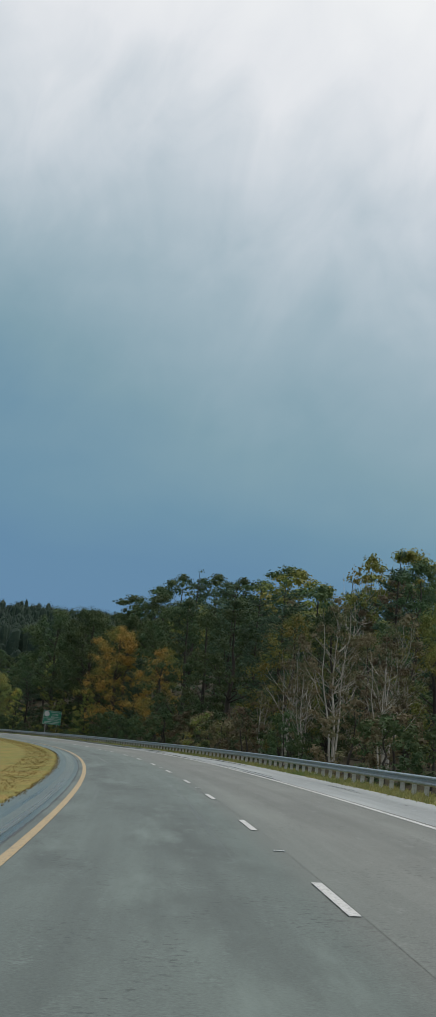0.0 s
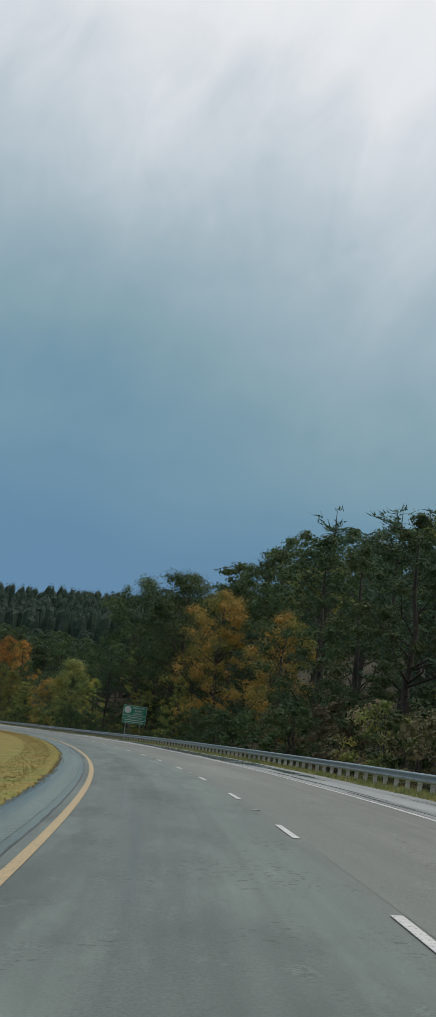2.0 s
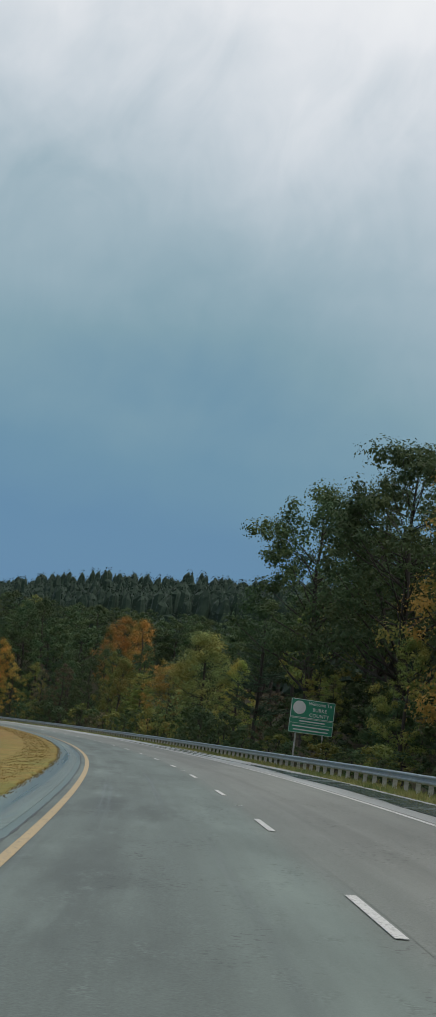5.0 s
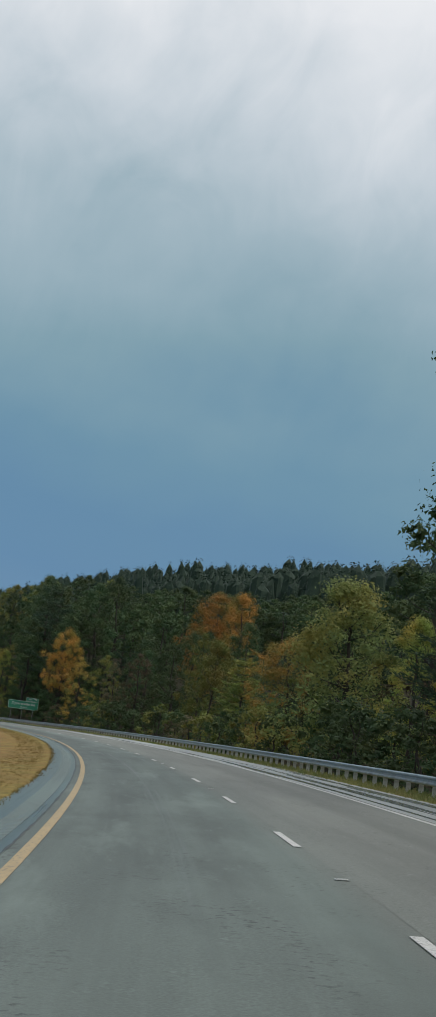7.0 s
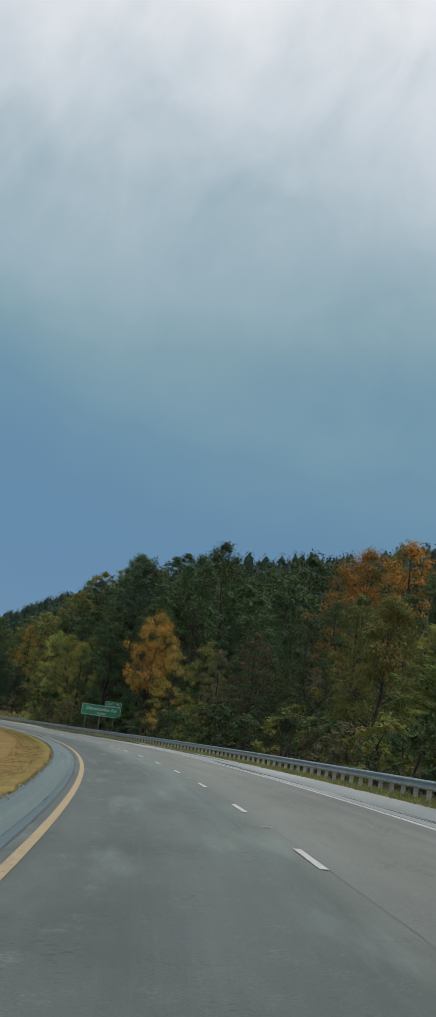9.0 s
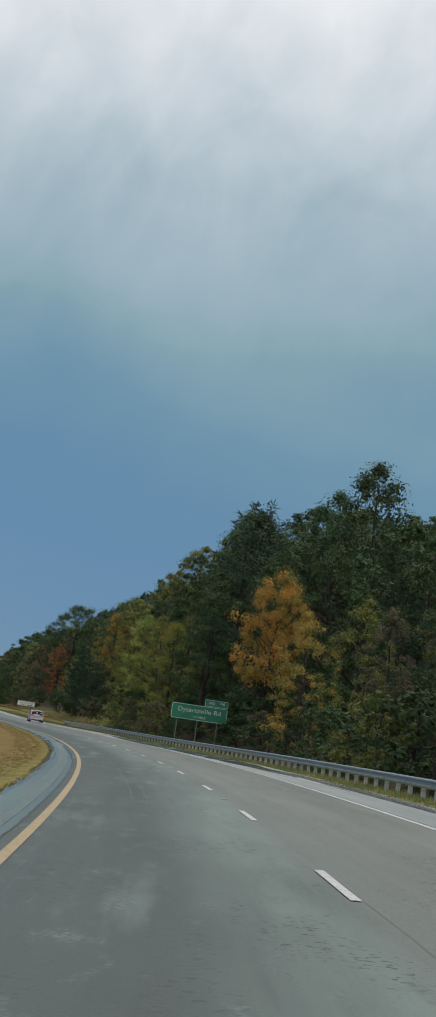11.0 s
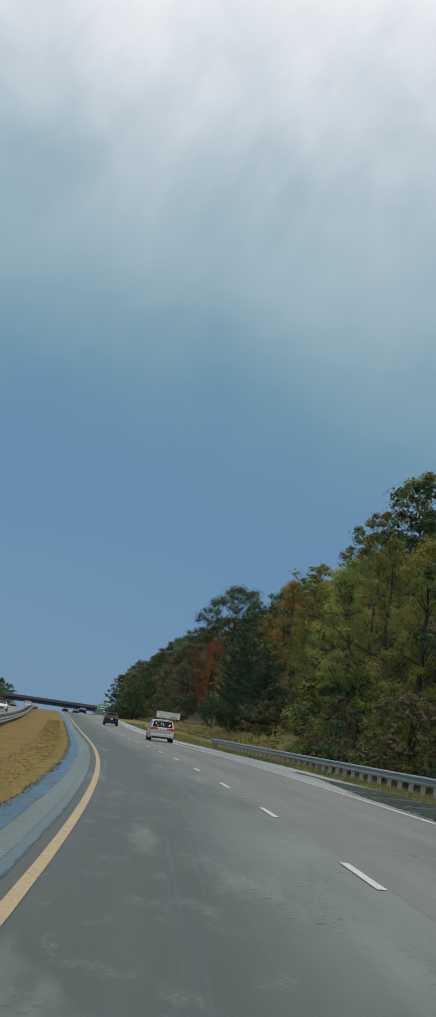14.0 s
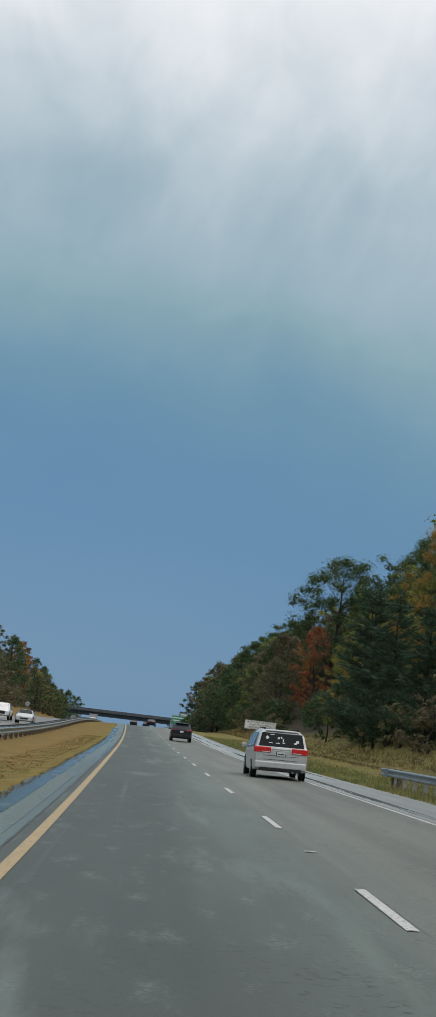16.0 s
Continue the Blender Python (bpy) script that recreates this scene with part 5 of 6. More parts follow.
class Wood:
    """Collects trunk and limbs of one tree."""

    def __init__(self):
        self.v, self.f = [], []

    def limb(self, path, radii, sides=6):
        v, f = tube(path, radii, sides)
        n = len(self.v)
        self.v += v
        self.f += [tuple(i + n for i in q) for q in f]

    def grow(self, rng, start, way, length, r0, bend=0.25, steps=5, sides=5, up=0.12):
        path, p, d = [start.copy()], start.copy(), way.normalized()
        for _ in range(steps):
            d = (d + Vector((rng.gauss(0, bend), rng.gauss(0, bend), rng.gauss(0, bend) + up)) * 0.5).normalized()
            p = p + d * length / steps
            path.append(p.copy())
        self.limb(path, [r0 * (1 - 0.85 * i / steps) for i in range(steps + 1)], sides)
        return path


def leaf_blades(rs, centres, radii, per, size):
    """Small pointed leaves scattered over clumps, thicker on their upper outer side."""
    n = len(centres) * per
    c = np.repeat(np.asarray(centres, dtype=float), per, axis=0)
    r = np.repeat(np.asarray(radii, dtype=float), per)
    d = rs.normal(size=(n, 3)) + np.array([0, 0, 0.35])
    d /= np.linalg.norm(d, axis=1)[:, None]
    p = c + d * (r * rs.uniform(0.42, 1.0, n) ** 0.5)[:, None] * np.array([1.0, 1.0, 0.75])
    # leaves face outward and up, unevenly
    face = d + np.array([0, 0, 0.35]) + rs.normal(size=(n, 3)) * 0.4
    a = np.cross(face, rs.normal(size=(n, 3)))
    a /= np.linalg.norm(a, axis=1)[:, None]
    b = np.cross(face, a)
    b /= np.linalg.norm(b, axis=1)[:, None]
    L = size * rs.uniform(0.65, 1.3, n)[:, None]
    # larger sprays deep inside close the clump
    deep = np.arange(n) % 3 == 0
    p[deep] = c[deep] + (p[deep] - c[deep]) * 0.5
    L[deep] *= 1.7
    v = np.stack([p - a * L, p + a * L * 0.7 + b * L * 0.62, p + a * L * 0.7 - b * L * 0.62], axis=1).reshape(-1, 3)
    return v, np.arange(n * 3).reshape(-1, 3)


def decid_parts(seed, H, R, base=0.12, clumps=70, per=44, size=0.3, lobes=0.35, top=0.55, sparse=False, thin=1.0, stems=1, cone=False):
    """Trunk, limbs and leaf clumps of a broad-leaved tree; the crown's outline is uneven."""
    rng, rs = random.Random(seed), np.random.RandomState(seed)
    wood = Wood()
    lean = Vector((rng.uniform(-0.05, 0.05), rng.uniform(-0.05, 0.05), 1))
    trunk = [Vector((0, 0, -0.6))]
    for i in range(1, 9):
        z = H * 0.9 * i / 8
        trunk.append(Vector((lean.x * z + rng.gauss(0, 0.12), lean.y * z + rng.gauss(0, 0.12), z)))
    r0 = (0.016 * H + 0.03) * thin
    wood.limb(trunk, [r0 * (1.15 - 1.02 * i / 8) for i in range(9)], 6)
    for k in range(1, stems):
        a = rng.uniform(0, 6.28)
        wood.limb([p + Vector((math.cos(a), math.sin(a), 0)) * (0.15 + p.z * 0.13 + rng.uniform(-0.12, 0.12)) for p in trunk], [r0 * (0.9 - 0.85 * i / 8) for i in range(9)], 6)
    # forked limbs that rise from several stems
    for k in range(11 if stems > 1 else 0):
        p = trunk[rng.randint(2, 6)]
        a = rng.uniform(0, 6.28)
        path = wood.grow(rng, p, Vector((math.cos(a), math.sin(a), rng.uniform(0.5, 1.3))), H * rng.uniform(0.22, 0.42), r0 * 0.42, 0.3, 5, 4, 0.25)
        for q in (2, 3, 4):
            b = a + rng.uniform(-1.2, 1.2)
            wood.grow(rng, path[q], Vector((math.cos(b), math.sin(b), rng.uniform(0.3, 1.2))), H * rng.uniform(0.1, 0.2), r0 * 0.2, 0.35, 4, 3, 0.2)
    centres, radii = [], []
    k = 0
    while len(centres) < clumps:
        k += 1
        u = rng.random()
        z = H * (base + (0.99 - base) * u)
        # widest a little above the middle
        prof = (1.02 - u) ** 0.55 if cone else math.sin(math.pi * min(1, max(0.0, (u * 0.86 + 0.16)))) ** top
        ang = rng.uniform(0, 2 * math.pi)
        wob = 1 + lobes * noise.noise(Vector((math.cos(ang) * 1.3 + seed, math.sin(ang) * 1.3, z * 0.28)))
        rad = R * prof * wob * math.sqrt(rng.uniform(0.18, 1.0))
        centres.append((lean.x * z + rad * math.cos(ang), lean.y * z + rad * math.sin(ang), z))
        radii.append(R * rng.uniform(0.15, 0.29))
    for i in range(0, len(centres), 5 if not sparse else 2):
        c = Vector(centres[i])
        z0 = max(H * 0.1, c.z - rng.uniform(0.15, 0.3) * H * 0.6)
        s = Vector((lean.x * z0, lean.y * z0, z0))
        mid = s.lerp(c, 0.55) + Vector((rng.gauss(0, 0.3), rng.gauss(0, 0.3), -0.3))
        rr = r0 * (1.1 - z0 / H) * 0.42
        wood.limb([s, mid, c], [rr, rr * 0.55, 0.02], 4)
    v, f = leaf_blades(rs, centres, radii, per, size)
    return wood, v, f


def pine_parts(seed, H, R, levels=15, size=0.31, per=17, base=0.12, power=0.75):
    """A pine: whorls of uneven limbs, thinning to a ragged tip, with tufts of needles."""
    rng, rs = random.Random(seed), np.random.RandomState(seed)
    wood = Wood()
    trunk = [Vector((rng.gauss(0, 0.06), rng.gauss(0, 0.06), -0.6 + (H + 0.6) * i / 8)) for i in range(9)]
    r0 = 0.013 * H + 0.03
    wood.limb(trunk, [r0 * (1.1 - 1.02 * i / 8) for i in range(9)], 7)
    cs, rad, ways = [], [], []
    for i in range(levels):
        u = (i + rng.uniform(-0.3, 0.3)) / levels
        z = H * (base + (0.97 - base) * u)
        reach = R * (1 - u) ** power * rng.uniform(0.75, 1.15) + 0.35
        for k in range(rng.randint(4, 6)):
            a = rng.uniform(0, 2 * math.pi)
            d = Vector((math.cos(a), math.sin(a), rng.uniform(0.0, 0.45)))
            ln = reach * rng.uniform(0.55, 1.15)
            path = wood.grow(rng, Vector((0, 0, z)), d, ln, 0.035 + 0.02 * (1 - u), 0.18, 3, 3, 0.15)
            for q in range(max(2, int(ln / 0.46))):
                t = (q + 1) / max(2, int(ln / 0.46))
                j = min(int(t * 3), 2)
                pt = path[j].lerp(path[j + 1], t * 3 - j if t < 1 else 1.0)
                cs.append((pt.x, pt.y, pt.z + 0.08))
                rad.append(rng.uniform(0.30, 0.55))
                ways.append((math.cos(a), math.sin(a), 0.12))
    cs.append((trunk[-1].x, trunk[-1].y, H + 0.1))
    rad.append(0.35)
    ways.append((0.0, 0.0, 1.0))
    n = len(cs) * per
    c = np.repeat(np.asarray(cs), per, axis=0)
    # needles lie out along the limb and to both of its sides, and lift a little at the tips
    way = np.repeat(np.asarray(ways), per, axis=0)
    aside = np.stack([-way[:, 1], way[:, 0], np.zeros(n)], axis=1)
    d = way * rs.uniform(0.1, 1.0, n)[:, None] + aside * rs.uniform(-1.0, 1.0, n)[:, None] + rs.normal(size=(n, 3)) * 0.22 + np.array([0, 0, 0.16])
    d /= np.linalg.norm(d, axis=1)[:, None]
    L = (np.repeat(np.asarray(rad), per) * rs.uniform(0.8, 1.5, n))[:, None] * size / 0.34
    w = np.cross(d, rs.normal(size=(n, 3)))
    w /= np.linalg.norm(w, axis=1)[:, None]
    off = rs.normal(size=(n, 3)) * np.array([0.2, 0.2, 0.09])
    v = np.stack([c + off - w * 0.06, c + off + w * 0.06, c + off + d * L * 1.15], axis=1).reshape(-1, 3)
    return wood, v, np.arange(n * 3).reshape(-1, 3)


PROTO = {}
LEAF = {"lime": M_LIME, "sage": M_SAGE, "green": M_GREEN, "olive": M_OLIVE, "orange": M_ORANGE, "gold": M_YELLOWLEAF, "amber": M_AMBER, "red": M_RED, "brown": M_BROWN, "pine": M_PINE}
WORDS = {"lime": "bright yellow-green", "sage": "mid-green yellowing", "green": "dark green", "olive": "yellowing olive-green", "orange": "orange autumn", "gold": "golden autumn", "amber": "bright amber autumn", "red": "rust-red autumn", "brown": "russet half-bare", "pine": "dark needled"}
SHAPES = {
    "oak": [dict(H=18, R=5.2, base=0.06, clumps=108, per=112, size=0.105), dict(H=18, R=4.6, base=0.05, clumps=100, per=112, size=0.105, lobes=0.28), dict(H=18, R=5.6, base=0.10, clumps=110, per=112, size=0.105, lobes=0.32)],
    "maple": [dict(H=18, R=5.6, base=0.14, clumps=170, per=125, size=0.095, lobes=0.6, top=0.4), dict(H=18, R=5.6, base=0.12, clumps=220, per=125, size=0.095, lobes=0.85, top=0.36)],
    "cone": [dict(H=13, R=5.2, base=0.03, clumps=160, per=105, size=0.09, cone=True)],
    "faroak": [dict(H=18, R=5.4, base=0.06, clumps=84, per=38, size=0.22), dict(H=18, R=4.8, base=0.08, clumps=80, per=38, size=0.22, lobes=0.35)],
    "farpoplar": [dict(H=17, R=3.9, base=0.04, clumps=70, per=38, size=0.2, top=0.5)],
    "backoak": [dict(H=18, R=5.2, base=0.42, clumps=64, per=48, size=0.19, lobes=0.25), dict(H=18, R=4.8, base=0.42, clumps=62, per=48, size=0.19, lobes=0.25), dict(H=18, R=5.4, base=0.42, clumps=66, per=48, size=0.19, lobes=0.3)],
    "poplar": [dict(H=17, R=3.7, base=0.04, clumps=90, per=95, size=0.10, top=0.36, lobes=0.5), dict(H=17, R=4.2, base=0.04, clumps=92, per=95, size=0.10, lobes=0.6, top=0.42)],
    "backpoplar": [dict(H=17, R=3.8, base=0.35, clumps=56, per=48, size=0.19, top=0.5)],
    "open": [dict(H=20, R=6.6, base=0.30, clumps=135, per=140, size=0.115, lobes=0.55, sparse=True, top=0.4), dict(H=20, R=5.8, base=0.34, clumps=118, per=140, size=0.115, lobes=0.65, sparse=True, top=0.4)],
    "bush": [dict(H=5, R=2.6, base=0.02, clumps=32, per=40, size=0.115), dict(H=4, R=2.3, base=0.02, clumps=28, per=40, size=0.115, lobes=0.6)],
    "bare": [dict(H=13, R=2.6, base=0.28, clumps=60, per=40, size=0.1, lobes=0.6, sparse=True, thin=0.46, stems=3)],
    "pine": [dict(H=19, R=4.2), dict(H=19, R=3.6, levels=17), dict(H=19, R=4.8, levels=13, base=0.2), dict(H=19, R=4.3, levels=11, base=0.3, power=0.34, per=11), dict(H=19, R=3.6, levels=12, base=0.25, power=0.42, per=11), dict(H=14, R=4.0, levels=19, base=0.03, per=17, size=0.3)],
}
NAMES = {"oak": "broadleaf_tree", "maple": "broadleaf_tree", "cone": "broadleaf_tree", "faroak": "broadleaf_tree", "farpoplar": "broadleaf_tree", "backoak": "broadleaf_tree", "backpoplar": "broadleaf_tree", "poplar": "broadleaf_tree", "open": "oak_tree", "bush": "roadside_bush", "bare": "pale_bare_tree", "pine": "pine_tree"}
GROUPS = {"bush": "bushes along the guardrail", "pine": "pines of the roadside wood"}


def plant(shape, i, color, s, o, height, turn=None, wide=1.0, sink=0.1):
    key = (shape, i % len(SHAPES[shape]), color)
    rng = random.Random(int(s * 37 + o * 11))
    m = Matrix.Translation(place(s, o, -sink)) @ Matrix.Rotation(rng.uniform(0, 6.28) if turn is None else turn, 4, "Z")
    spec = SHAPES[shape][key[1]]
    k = height / spec["H"]
    if key in PROTO:
        k0 = PROTO[key].scale
        t = copy_thing(PROTO[key], m @ Matrix.Diagonal((k * wide / k0.x, k * wide / k0.y, k / k0.z, 1)))
        t.name = NAMES[shape]
        return t
    seed = 11 + key[1] * 17 + len(shape) * 3
    if shape == "pine":
        wood, v, f = pine_parts(seed, **spec)
    else:
        wood, v, f = decid_parts(seed, **spec)
    t = empty(NAMES[shape], m @ Matrix.Diagonal((k * wide, k * wide, k, 1)))
    kind = {"bush": "bush with leaves down to the ground", "pine": "pine with ragged whorled limbs in the roadside wood", "bare": "tree with pale forked limbs behind the guardrail", "open": "tall oak with an open gappy crown"}.get(shape, "broad-leaved tree of the roadside wood")
    tagged(t, WORDS[color] + " " + kind, "bush" if shape == "bush" else "tree", GROUPS.get(shape, "trees of the roadside wood"))
    child("trunk", mesh_of("trunk", wood.v, wood.f, M_PALE if shape == "bare" else M_BARK, True), t)
    child("crown", mesh_of("crown", v, f.tolist(), LEAF[color]), t)
    PROTO[key] = t
    return t


# trees that stand out one by one: shape, variant, colour, s, o, height
TREES = [
    ("bare", 0, "brown", 104.0, 17.3, 12.0), ("bare", 0, "brown", 91.0, 17.5, 8.5), ("bare", 0, "brown", 132.0, 17.5, 6.5), ("bare", 0, "olive", 142.0, 28.0, 19.5),
    ("pine", 3, "pine", 154.0, 23.5, 18.0), ("pine", 4, "pine", 170.0, 24.5, 19.0), ("pine", 3, "pine", 186.0, 25.0, 20.5), ("pine", 0, "pine", 121.0, 25.5, 16.5), ("bare", 0, "brown", 127.0, 18.6, 11.0), ("oak", 0, "green", 128.0, 22.5, 13.0), ("oak", 2, "olive", 140.0, 21.0, 14.0), ("bare", 0, "brown", 117.0, 17.8, 8.0), ("bare", 0, "brown", 96.0, 19.0, 10.0), ("oak", 1, "brown", 108.0, 20.5, 9.5), ("oak", 0, "olive", 97.0, 22.0, 10.5), ("oak", 1, "green", 112.0, 24.5, 15.0),
    ("maple", 0, "gold", 241.0, 21.0, 18.3), ("oak", 2, "gold", 204.0, 20.0, 13.5), ("pine", 5, "pine", 226.0, 21.5, 13.0), ("pine", 4, "pine", 217.0, 27.0, 23.0),
    ("open", 0, "green", 268.0, 22.5, 22.5), ("open", 1, "green", 299.0, 23.0, 24.5), ("oak", 1, "green", 254.0, 25.0, 20.0), ("open", 1, "green", 247.0, 29.5, 21.5), ("oak", 2, "green", 283.0, 25.0, 22.0), ("poplar", 0, "lime", 289.0, 21.5, 8.0, None, 1.1), ("poplar", 1, "olive", 281.0, 21.0, 6.5, None, 1.2), ("oak", 1, "olive", 256.0, 19.6, 9.0),
    ("maple", 0, "gold", 345.0, 17.8, 9.8, None, 1.1), ("cone", 0, "sage", 329.0, 18.6, 13.0, None, 1.15), ("oak", 1, "lime", 315.0, 19.6, 9.5), ("pine", 5, "olive", 378.0, 20.8, 9.5, None, 1.3), ("poplar", 0, "green", 346.0, 22.0, 12.5), ("oak", 1, "orange", 418.0, 30.0, 17.0), ("maple", 1, "orange", 437.0, 31.0, 17.5, None, 0.85), ("oak", 0, "green", 411.0, 24.0, 13.0), ("oak", 2, "green", 424.0, 24.5, 13.5), ("oak", 1, "green", 397.0, 25.0, 13.5),
    ("cone", 0, "olive", 388.0, 19.3, 11.8, None, 0.8), ("poplar", 1, "olive", 404.0, 21.5, 13.0, None, 0.8), ("poplar", 1, "brown", 428.0, 18.5, 11.5),
    ("open", 1, "amber", 499.0, 21.4, 17.4, None, 0.72), ("poplar", 1, "gold", 476.0, 19.8, 12.0), ("poplar", 1, "olive", 463.0, 20.5, 12.0), ("poplar", 0, "brown", 452.0, 20.0, 10.5),
    ("oak", 1, "lime", 545.0, 20.0, 14.0), ("oak", 0, "lime", 590.0, 24.0, 15.0), ("poplar", 0, "lime", 574.0, 22.5, 14.5), ("poplar", 1, "olive", 606.0, 24.0, 15.0),
    ("open", 0, "green", 744.0, 30.0, 23.5), ("open", 1, "green", 677.0, 30.5, 16.0), ("oak", 0, "red", 736.0, 27.0, 13.5), ("oak", 1, "brown", 760.0, 25.0, 15.0), ("poplar", 0, "orange", 775.0, 31.0, 14.0),
    ("pine", 5, "pine", 644.0, 20.5, 13.5), ("pine", 5, "pine", 656.0, 22.0, 14.5), ("pine", 5, "pine", 633.0, 20.5, 12.0), ("pine", 5, "pine", 622.0, 21.0, 10.5), ("oak", 1, "gold", 652.0, 27.5, 16.5), ("poplar", 1, "gold", 690.0, 30.0, 13.0),
    ("pine", 3, "pine", 519.0, 23.8, 25.5), ("pine", 4, "pine", 531.0, 24.5, 26.0), ("oak", 0, "green", 489.0, 28.0, 23.5, None, 0.9), ("oak", 0, "green", 505.0, 28.5, 22.5), ("oak", 1, "green", 529.0, 25.5, 24.5), ("oak", 2, "green", 541.0, 28.5, 23.0), ("oak", 0, "green", 554.0, 31.0, 22.0), ("oak", 1, "green", 566.0, 33.0, 21.5),
]
for spec in TREES:
    plant(*spec)
rng = random.Random(77)


def pick(table):
    names = list(table)
    return rng.choices(names, [table[n] for n in names])[0]


def taken(s, o, gap):
    return any(abs(s - t[3]) < gap and abs(o - t[4]) < gap for t in TREES)


# the wood's front rows on the right-hand side
def zone(s):
    if s < 215:
        return {("pine", "pine"): 5, ("oak", "green"): 3, ("poplar", "green"): 1, ("poplar", "brown"): 0.8, ("oak", "olive"): 1.3}
    if s < 360:
        return {("pine", "pine"): 2, ("oak", "green"): 4, ("poplar", "green"): 2, ("poplar", "olive"): 1.2, ("poplar", "gold"): 0.3}
    if 532 < s < 622:
        return {("poplar", "lime"): 4, ("oak", "lime"): 3, ("poplar", "olive"): 2.2, ("oak", "olive"): 1, ("poplar", "gold"): 1.2, ("oak", "green"): 2.6, ("pine", "pine"): 0.8}
    if s < 590:
        return {("oak", "green"): 6, ("poplar", "green"): 2, ("pine", "pine"): 1.5, ("poplar", "olive"): 0.5, ("poplar", "brown"): 0.2}
    if s < 720:
        return {("oak", "green"): 1.8, ("poplar", "olive"): 3, ("oak", "olive"): 2, ("poplar", "lime"): 1.5, ("pine", "pine"): 1.2, ("poplar", "gold"): 0.8, ("poplar", "brown"): 0.4}
    return {("oak", "green"): 3, ("poplar", "brown"): 2.5, ("oak", "brown"): 1.8, ("pine", "pine"): 1.5, ("poplar", "orange"): 0.25, ("poplar", "red"): 0.1, ("poplar", "olive"): 1}


# height of the wood's tops over the road: of its front and of its back
FRONT_S = [100, 121, 154, 199, 223, 255, 283, 300, 332, 365, 388, 406, 430, 462, 490, 520, 550, 590, 630, 664, 700, 740, 800, 900]
FRONT_H = [15, 18, 20, 23, 22, 20, 19, 17, 14, 13, 13, 13.5, 15, 21, 24, 26, 23.5, 20, 17, 16, 17, 18, 19, 19]
BACK_TOP_S = [100, 130, 154, 177, 215, 240, 262, 300, 340, 400, 430, 445, 461, 484, 524, 560, 600, 633, 650, 683, 734, 790, 850, 940]
BACK_TOP_H = [16, 20, 23, 27, 29, 31, 32, 32, 27, 18, 19.5, 22, 24.5, 26.5, 31, 34.5, 36, 35, 33, 30, 28, 28, 29, 30]
s = 84.0
while s < 985:
    o = rng.uniform(19.8, 23.5) + (2.5 if 566 < s < 830 else 5.0 if 446 < s < 506 or 230 < s < 276 else 0)
    if not taken(s, o, 4.5) and not 690 < s < 738:
        sh, c = pick(zone(s))
        h = (float(np.interp(s, FRONT_S, FRONT_H)) - rise(s, o)) * rng.uniform(0.62, 0.95) * (0.84 if 545 < s < 622 else 1.0)
        plant({"oak": "faroak", "poplar": "farpoplar"}.get(sh, sh) if s > 790 else sh, rng.randrange(5), c, s, o, h, wide=rng.uniform(0.95, 1.25))
    s += rng.uniform(6.0, 8.2)
s = 88.0
while s < 985:
    o = rng.uniform(27.5, 33) + (3 if 590 < s < 830 else 0)
    if not taken(s, o, 3.5):
        sh, c = pick(zone(s))
        h = (0.5 * float(np.interp(s, FRONT_S, FRONT_H)) + 0.5 * float(np.interp(s, BACK_TOP_S, BACK_TOP_H)) - rise(s, o)) * rng.uniform(0.78, 0.96)
        sh = "oak" if sh == "pine" and 425 < s < 550 else sh
        c = "green" if 525 < s < 640 else c
        plant({"oak": "backoak", "poplar": "backpoplar"}.get(sh, sh), rng.randrange(5), "green" if c == "pine" and sh != "pine" else c, s, o, h, wide=rng.uniform(0.95, 1.2))
    s += rng.uniform(7.0, 9.5)
s = 96.0
while s < 985:
    o = rng.uniform(35, 43)
    if not taken(s, o, 3.5):
        sh, c = pick(zone(s))
        h = (float(np.interp(s, BACK_TOP_S, BACK_TOP_H)) * (1 + (o - 36) * 0.012) - rise(s, o)) * rng.uniform(0.82, 1.02)
        h *= 0.9 if sh == "pine" else 1.0
        plant("pine" if sh == "pine" and not 430 < s < 545 else "backoak", rng.randrange(5), c if c == "olive" or (c == "pine" and not 430 < s < 545) else "green", s, o, h, wide=rng.uniform(1.0, 1.3))
    s += rng.uniform(9.5, 12.5)
# broad crowns over the brow of the hill, before the pines
s = 428.0
while s < 590:
    for o in (rng.uniform(45, 50), rng.uniform(53, 59)):
        h = float(np.interp(s, [428, 460, 500, 560], [23.5, 26.5, 30, 34])) + (o - 46) * 0.15 - rise(s, o)
        plant("backoak", rng.randrange(3), "green", s + rng.uniform(-2, 2), o, max(h, 6.0) * rng.uniform(0.9, 1.05), wide=rng.uniform(1.1, 1.4))
    s += rng.uniform(6.5, 9.0)
# young growth under the wood's edge
s = 92.0
while s < 720:
    o = rng.uniform(23.5, 27.0)
    plant("bush", rng.randrange(2), "green" if rng.random() < 0.8 else "brown", s, o, rng.uniform(3.5, 5.5), wide=rng.uniform(1.1, 1.5))
    s += rng.uniform(5.0, 7.5)
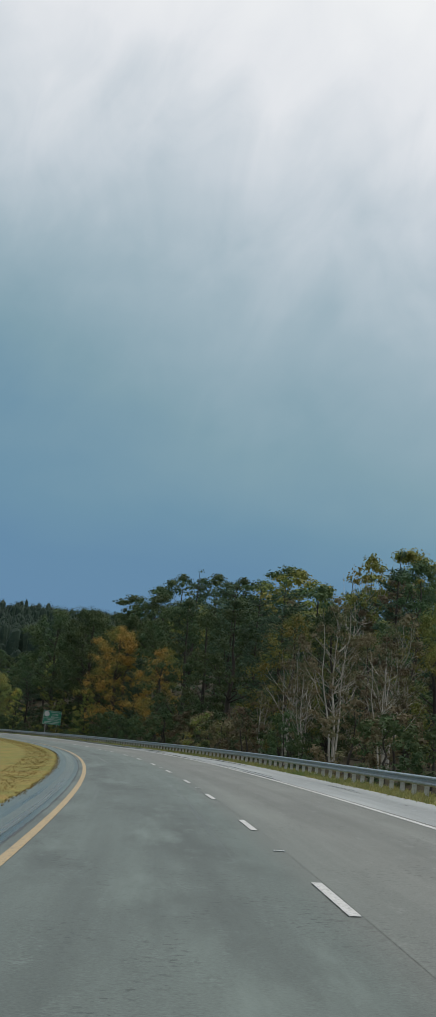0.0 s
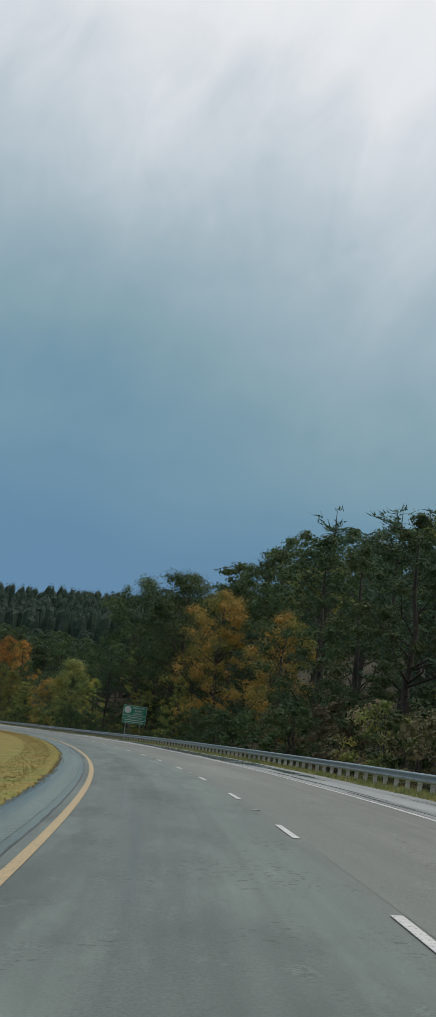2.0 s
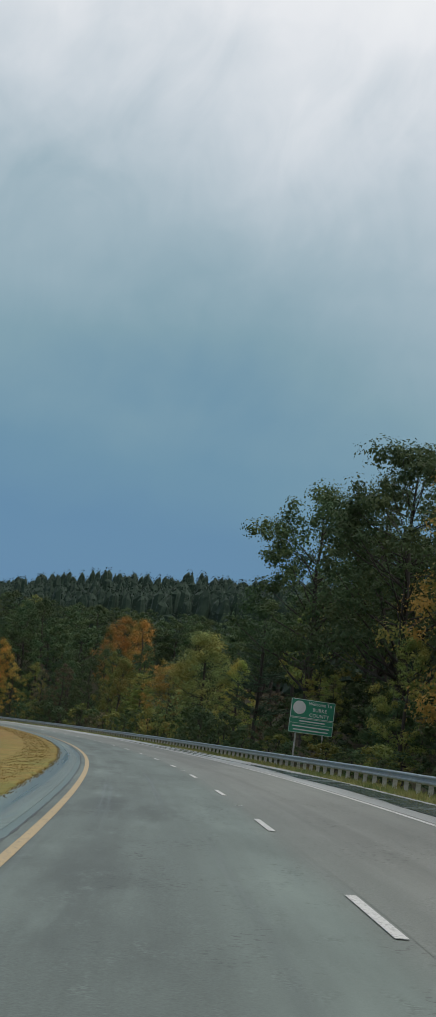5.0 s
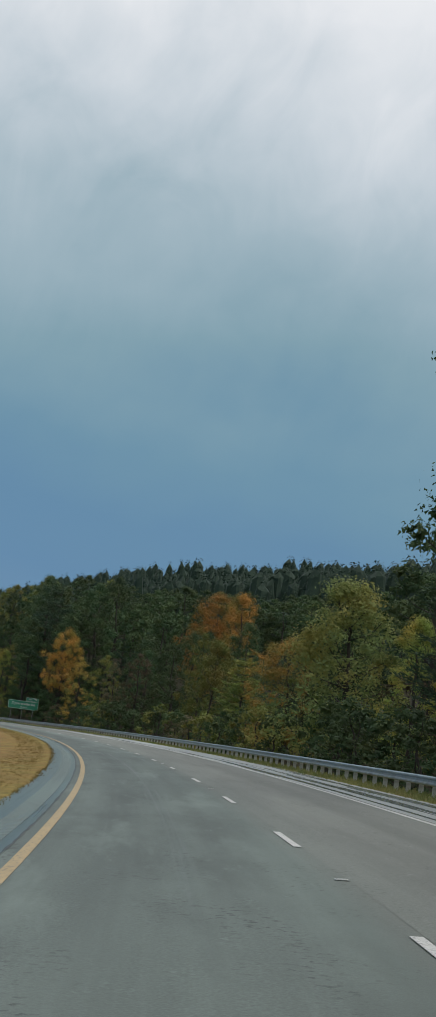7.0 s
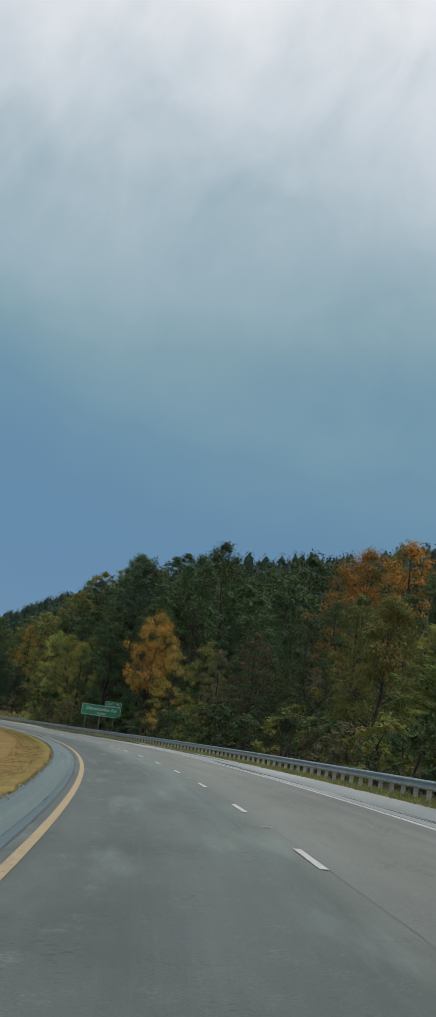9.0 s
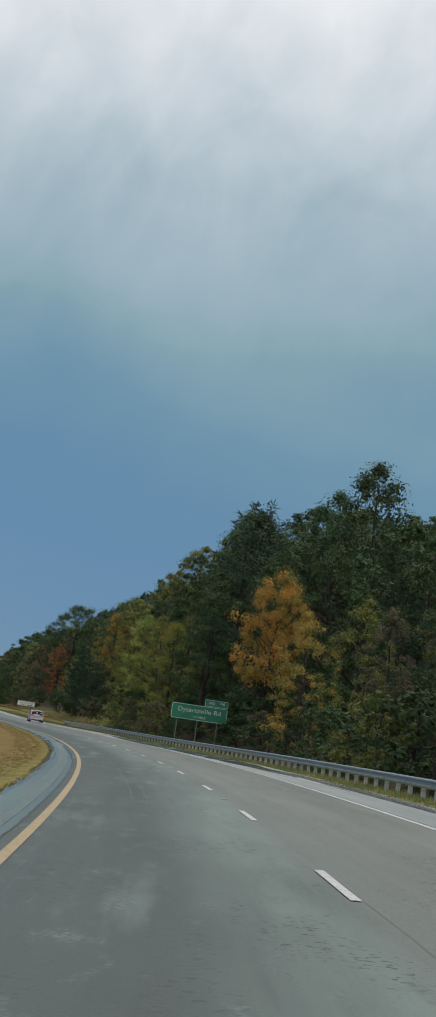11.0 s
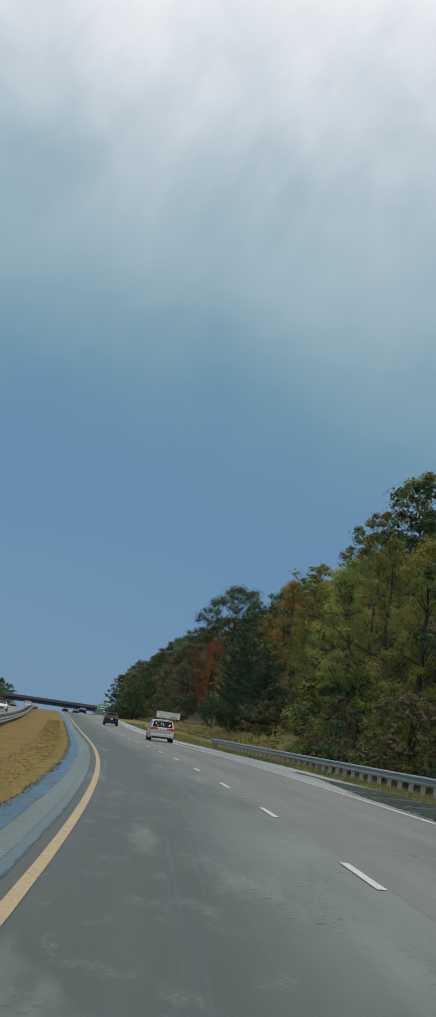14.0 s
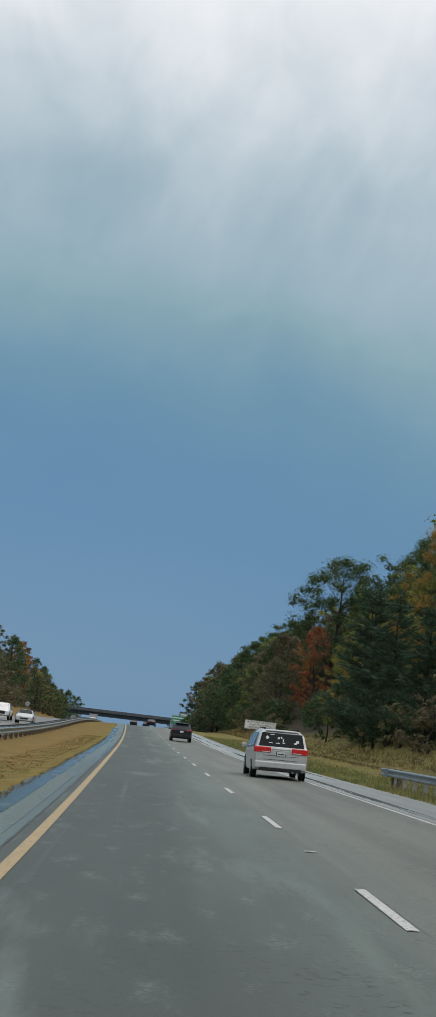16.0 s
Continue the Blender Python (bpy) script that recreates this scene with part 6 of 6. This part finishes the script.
# low growth on the bank behind the exit sign
for s, o, h, c in ((486, 19.6, 3.4, "green"), (492, 20.4, 3.8, "brown"), (503, 20.2, 3.6, "green"), (509, 21.4, 4.2, "green"), (515, 20.6, 3.4, "brown"), (521, 21.6, 4.0, "green"), (528, 21.0, 3.6, "green"), (534, 22.0, 4.2, "green")):
    plant("bush", s % 2, c, s, o, h, wide=1.35)
# low cover on the bank round the county sign
for i, s in enumerate(np.arange(228.0, 300.0, 3.4)):
    plant("bush", i % 2, "olive" if i % 4 == 1 else "green", float(s), rng.uniform(15.5, 19.5) if abs(s - 272) > 6 else rng.uniform(19.2, 20.5), rng.uniform(1.3, 2.3), wide=1.5)
# bushes behind the guardrail
s = 70.0
while s < 980:
    far = 566 < s < 830
    o = rng.uniform(14.6, 17.6) + (5.0 if far else 0) + (6.0 if 228 < s < 285 or 450 < s < 512 else 4.0 if 668 < s < 716 else 0)
    if not taken(s, o, 1.5) and not 97 < s < 111:
        plant("bush", rng.randrange(2), pick({"green": 4, "olive": 0.5, "brown": 1.6} if s < 230 or s > 600 else {"green": 5, "olive": 0.7, "brown": 0.5}), s, o, rng.uniform(2.6, 5.0), wide=rng.uniform(0.9, 1.3))
    s += rng.uniform(3.2, 5.2)
# trees beyond the opposite lanes
s = 690.0
while s < 1060:
    for o in (rng.uniform(-31, -27), rng.uniform(-44, -37)):
        sh, c = pick({("oak", "green"): 3, ("poplar", "brown"): 2, ("poplar", "orange"): 1.6, ("oak", "olive"): 1, ("pine", "pine"): 1})
        plant({"oak": "faroak", "poplar": "farpoplar"}.get(sh, sh), rng.randrange(3), c, s + rng.uniform(-2, 2), o, rng.uniform(10, 15), wide=rng.uniform(0.9, 1.15))
    s += rng.uniform(9, 12)


# smaller trees that come down to the opposite lanes towards the overpass
s = 870.0
while s < 1070:
    sh, c = pick({("oak", "green"): 3, ("poplar", "brown"): 1, ("oak", "olive"): 1})
    plant({"oak": "faroak", "poplar": "farpoplar"}.get(sh, sh), rng.randrange(3), c, s, rng.uniform(-25.5, -22.5), rng.uniform(6.5, 10), wide=1.2)
    s += rng.uniform(8, 11)


# scrub on the far bank and trees beyond the overpass
for s, o, h in ((778, -24, 4.5), (795, -23, 4), (812, -24.5, 5), (830, -23.5, 4), (846, -25, 5)):
    plant("bush", s % 2, "brown", s, o, h, wide=1.3)
for s, o, h in ((1112, -28, 12), (1126, -23, 12.5), (1140, -26, 14), (1155, -22, 13.5), (1172, -27, 15)):
    plant("faroak", s % 2, "green", s, o, h)


def far_woods():
    """The wooded ridge behind: thousands of small ragged crowns, too many to count."""
    rs = np.random.RandomState(4)
    rg = random.Random(4)
    vs, fs, base, n_tri, sides = [], [], 0, 78, 7
    spots = []
    for o0 in np.concatenate([np.arange(48, 120, 6.0), np.arange(120, 238, 8.5)]):
        for s0 in np.arange(330, 1010, 6.0 if o0 < 120 else 7.5):
            if rg.random() < 0.92:
                spots.append((s0 + rg.uniform(-2.4, 2.4), o0 + rg.uniform(-2.4, 2.4)))
    for s0, o0 in spots:
        p = place(s0, o0, 0)
        near = o0 < 72 and s0 < 575
        H, R = (rg.uniform(5.5, 9), rg.uniform(2.6, 3.6)) if near else (rg.uniform(12, 16.5) if s0 < 720 else rg.uniform(13, 18), rg.uniform(2.3, 3.5))
        u = rs.uniform(0.3, 1.0, n_tri)
        z = H * u
        r = R * np.clip(1.04 - u, 0.01, 1) ** 0.38 * 1.1 * np.sqrt(rs.uniform(0.15, 1, n_tri))
        a = rs.uniform(0, 2 * math.pi, n_tri)
        c = np.stack([p.x + r * np.cos(a), p.y + r * np.sin(a), p.z + z], axis=1)
        # each spray hangs outward from the trunk
        d1 = np.stack([np.cos(a), np.sin(a), np.full(n_tri, -0.55)], axis=1) + rs.normal(size=(n_tri, 3)) * 0.3
        d2 = np.stack([-np.sin(a), np.cos(a), np.zeros(n_tri)], axis=1) + rs.normal(size=(n_tri, 3)) * 0.3
        d1 *= 0.34
        d2 *= 0.20
        vs.append(np.stack([c + d1, c - d1 * 0.7 + d2, c - d1 * 0.7 - d2], axis=1).reshape(-1, 3))
        fs += (np.arange(n_tri * 3).reshape(-1, 3) + base).tolist()
        base += n_tri * 3
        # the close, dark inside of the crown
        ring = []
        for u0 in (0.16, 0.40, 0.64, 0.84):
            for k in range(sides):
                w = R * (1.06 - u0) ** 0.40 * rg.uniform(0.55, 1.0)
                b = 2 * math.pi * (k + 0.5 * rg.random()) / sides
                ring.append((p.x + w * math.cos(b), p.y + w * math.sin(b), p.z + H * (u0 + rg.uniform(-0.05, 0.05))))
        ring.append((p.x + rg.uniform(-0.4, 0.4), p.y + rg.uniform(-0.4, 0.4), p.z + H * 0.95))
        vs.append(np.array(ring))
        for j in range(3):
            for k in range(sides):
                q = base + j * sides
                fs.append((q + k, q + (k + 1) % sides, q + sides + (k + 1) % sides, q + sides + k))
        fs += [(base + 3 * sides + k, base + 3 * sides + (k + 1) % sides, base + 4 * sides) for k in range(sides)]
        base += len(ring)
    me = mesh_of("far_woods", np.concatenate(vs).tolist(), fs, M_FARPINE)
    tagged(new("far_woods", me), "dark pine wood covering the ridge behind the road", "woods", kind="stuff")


far_woods()


# ---- grass ----
def grass(name, s0, s1, o0, o1, n, tall, seed, edge, mat):
    """Blades of mown grass, thicker towards the pavement's edge."""
    rg = random.Random(seed)
    verts, faces = [], []
    for _ in range(n):
        s = rg.uniform(s0, s1)
        o = edge + (o1 - o0) * rg.random() ** 1.8 * (1 if edge == o0 else -1)
        p = place(s, o, -0.02)
        for _ in range(3):
            a = rg.uniform(0, 6.28)
            h = tall * rg.uniform(0.5, 1.4)
            w = 0.018 + 0.012 * rg.random()
            dx, dy = math.cos(a) * w, math.sin(a) * w
            lx, ly = rg.gauss(0, 0.45) * h, rg.gauss(0, 0.45) * h
            q = p + Vector((rg.gauss(0, 0.07), rg.gauss(0, 0.07), 0))
            k = len(verts)
            verts += [(q.x - dx, q.y - dy, q.z), (q.x + dx, q.y + dy, q.z), (q.x + lx, q.y + ly, q.z + h)]
            faces.append((k, k + 1, k + 2))
    tagged(new(name, mesh_of(name, verts, faces, mat)), "dry brown scrub below the trees" if name == "dry_scrub" else "straw and green autumn grass beside the shoulder", "grass", kind="stuff")


grass("median_grass", 10, 640, -3.2, -1.25, 24000, 0.05, 1, -1.25, M_BLADE)
grass("verge_grass", 30, 700, 9.7, 14.5, 26000, 0.16, 2, 9.7, M_BLADE_R)
grass("dry_scrub", 588, 800, 15.5, 21.0, 9000, 0.15, 3, 21.0, M_SCRUB)
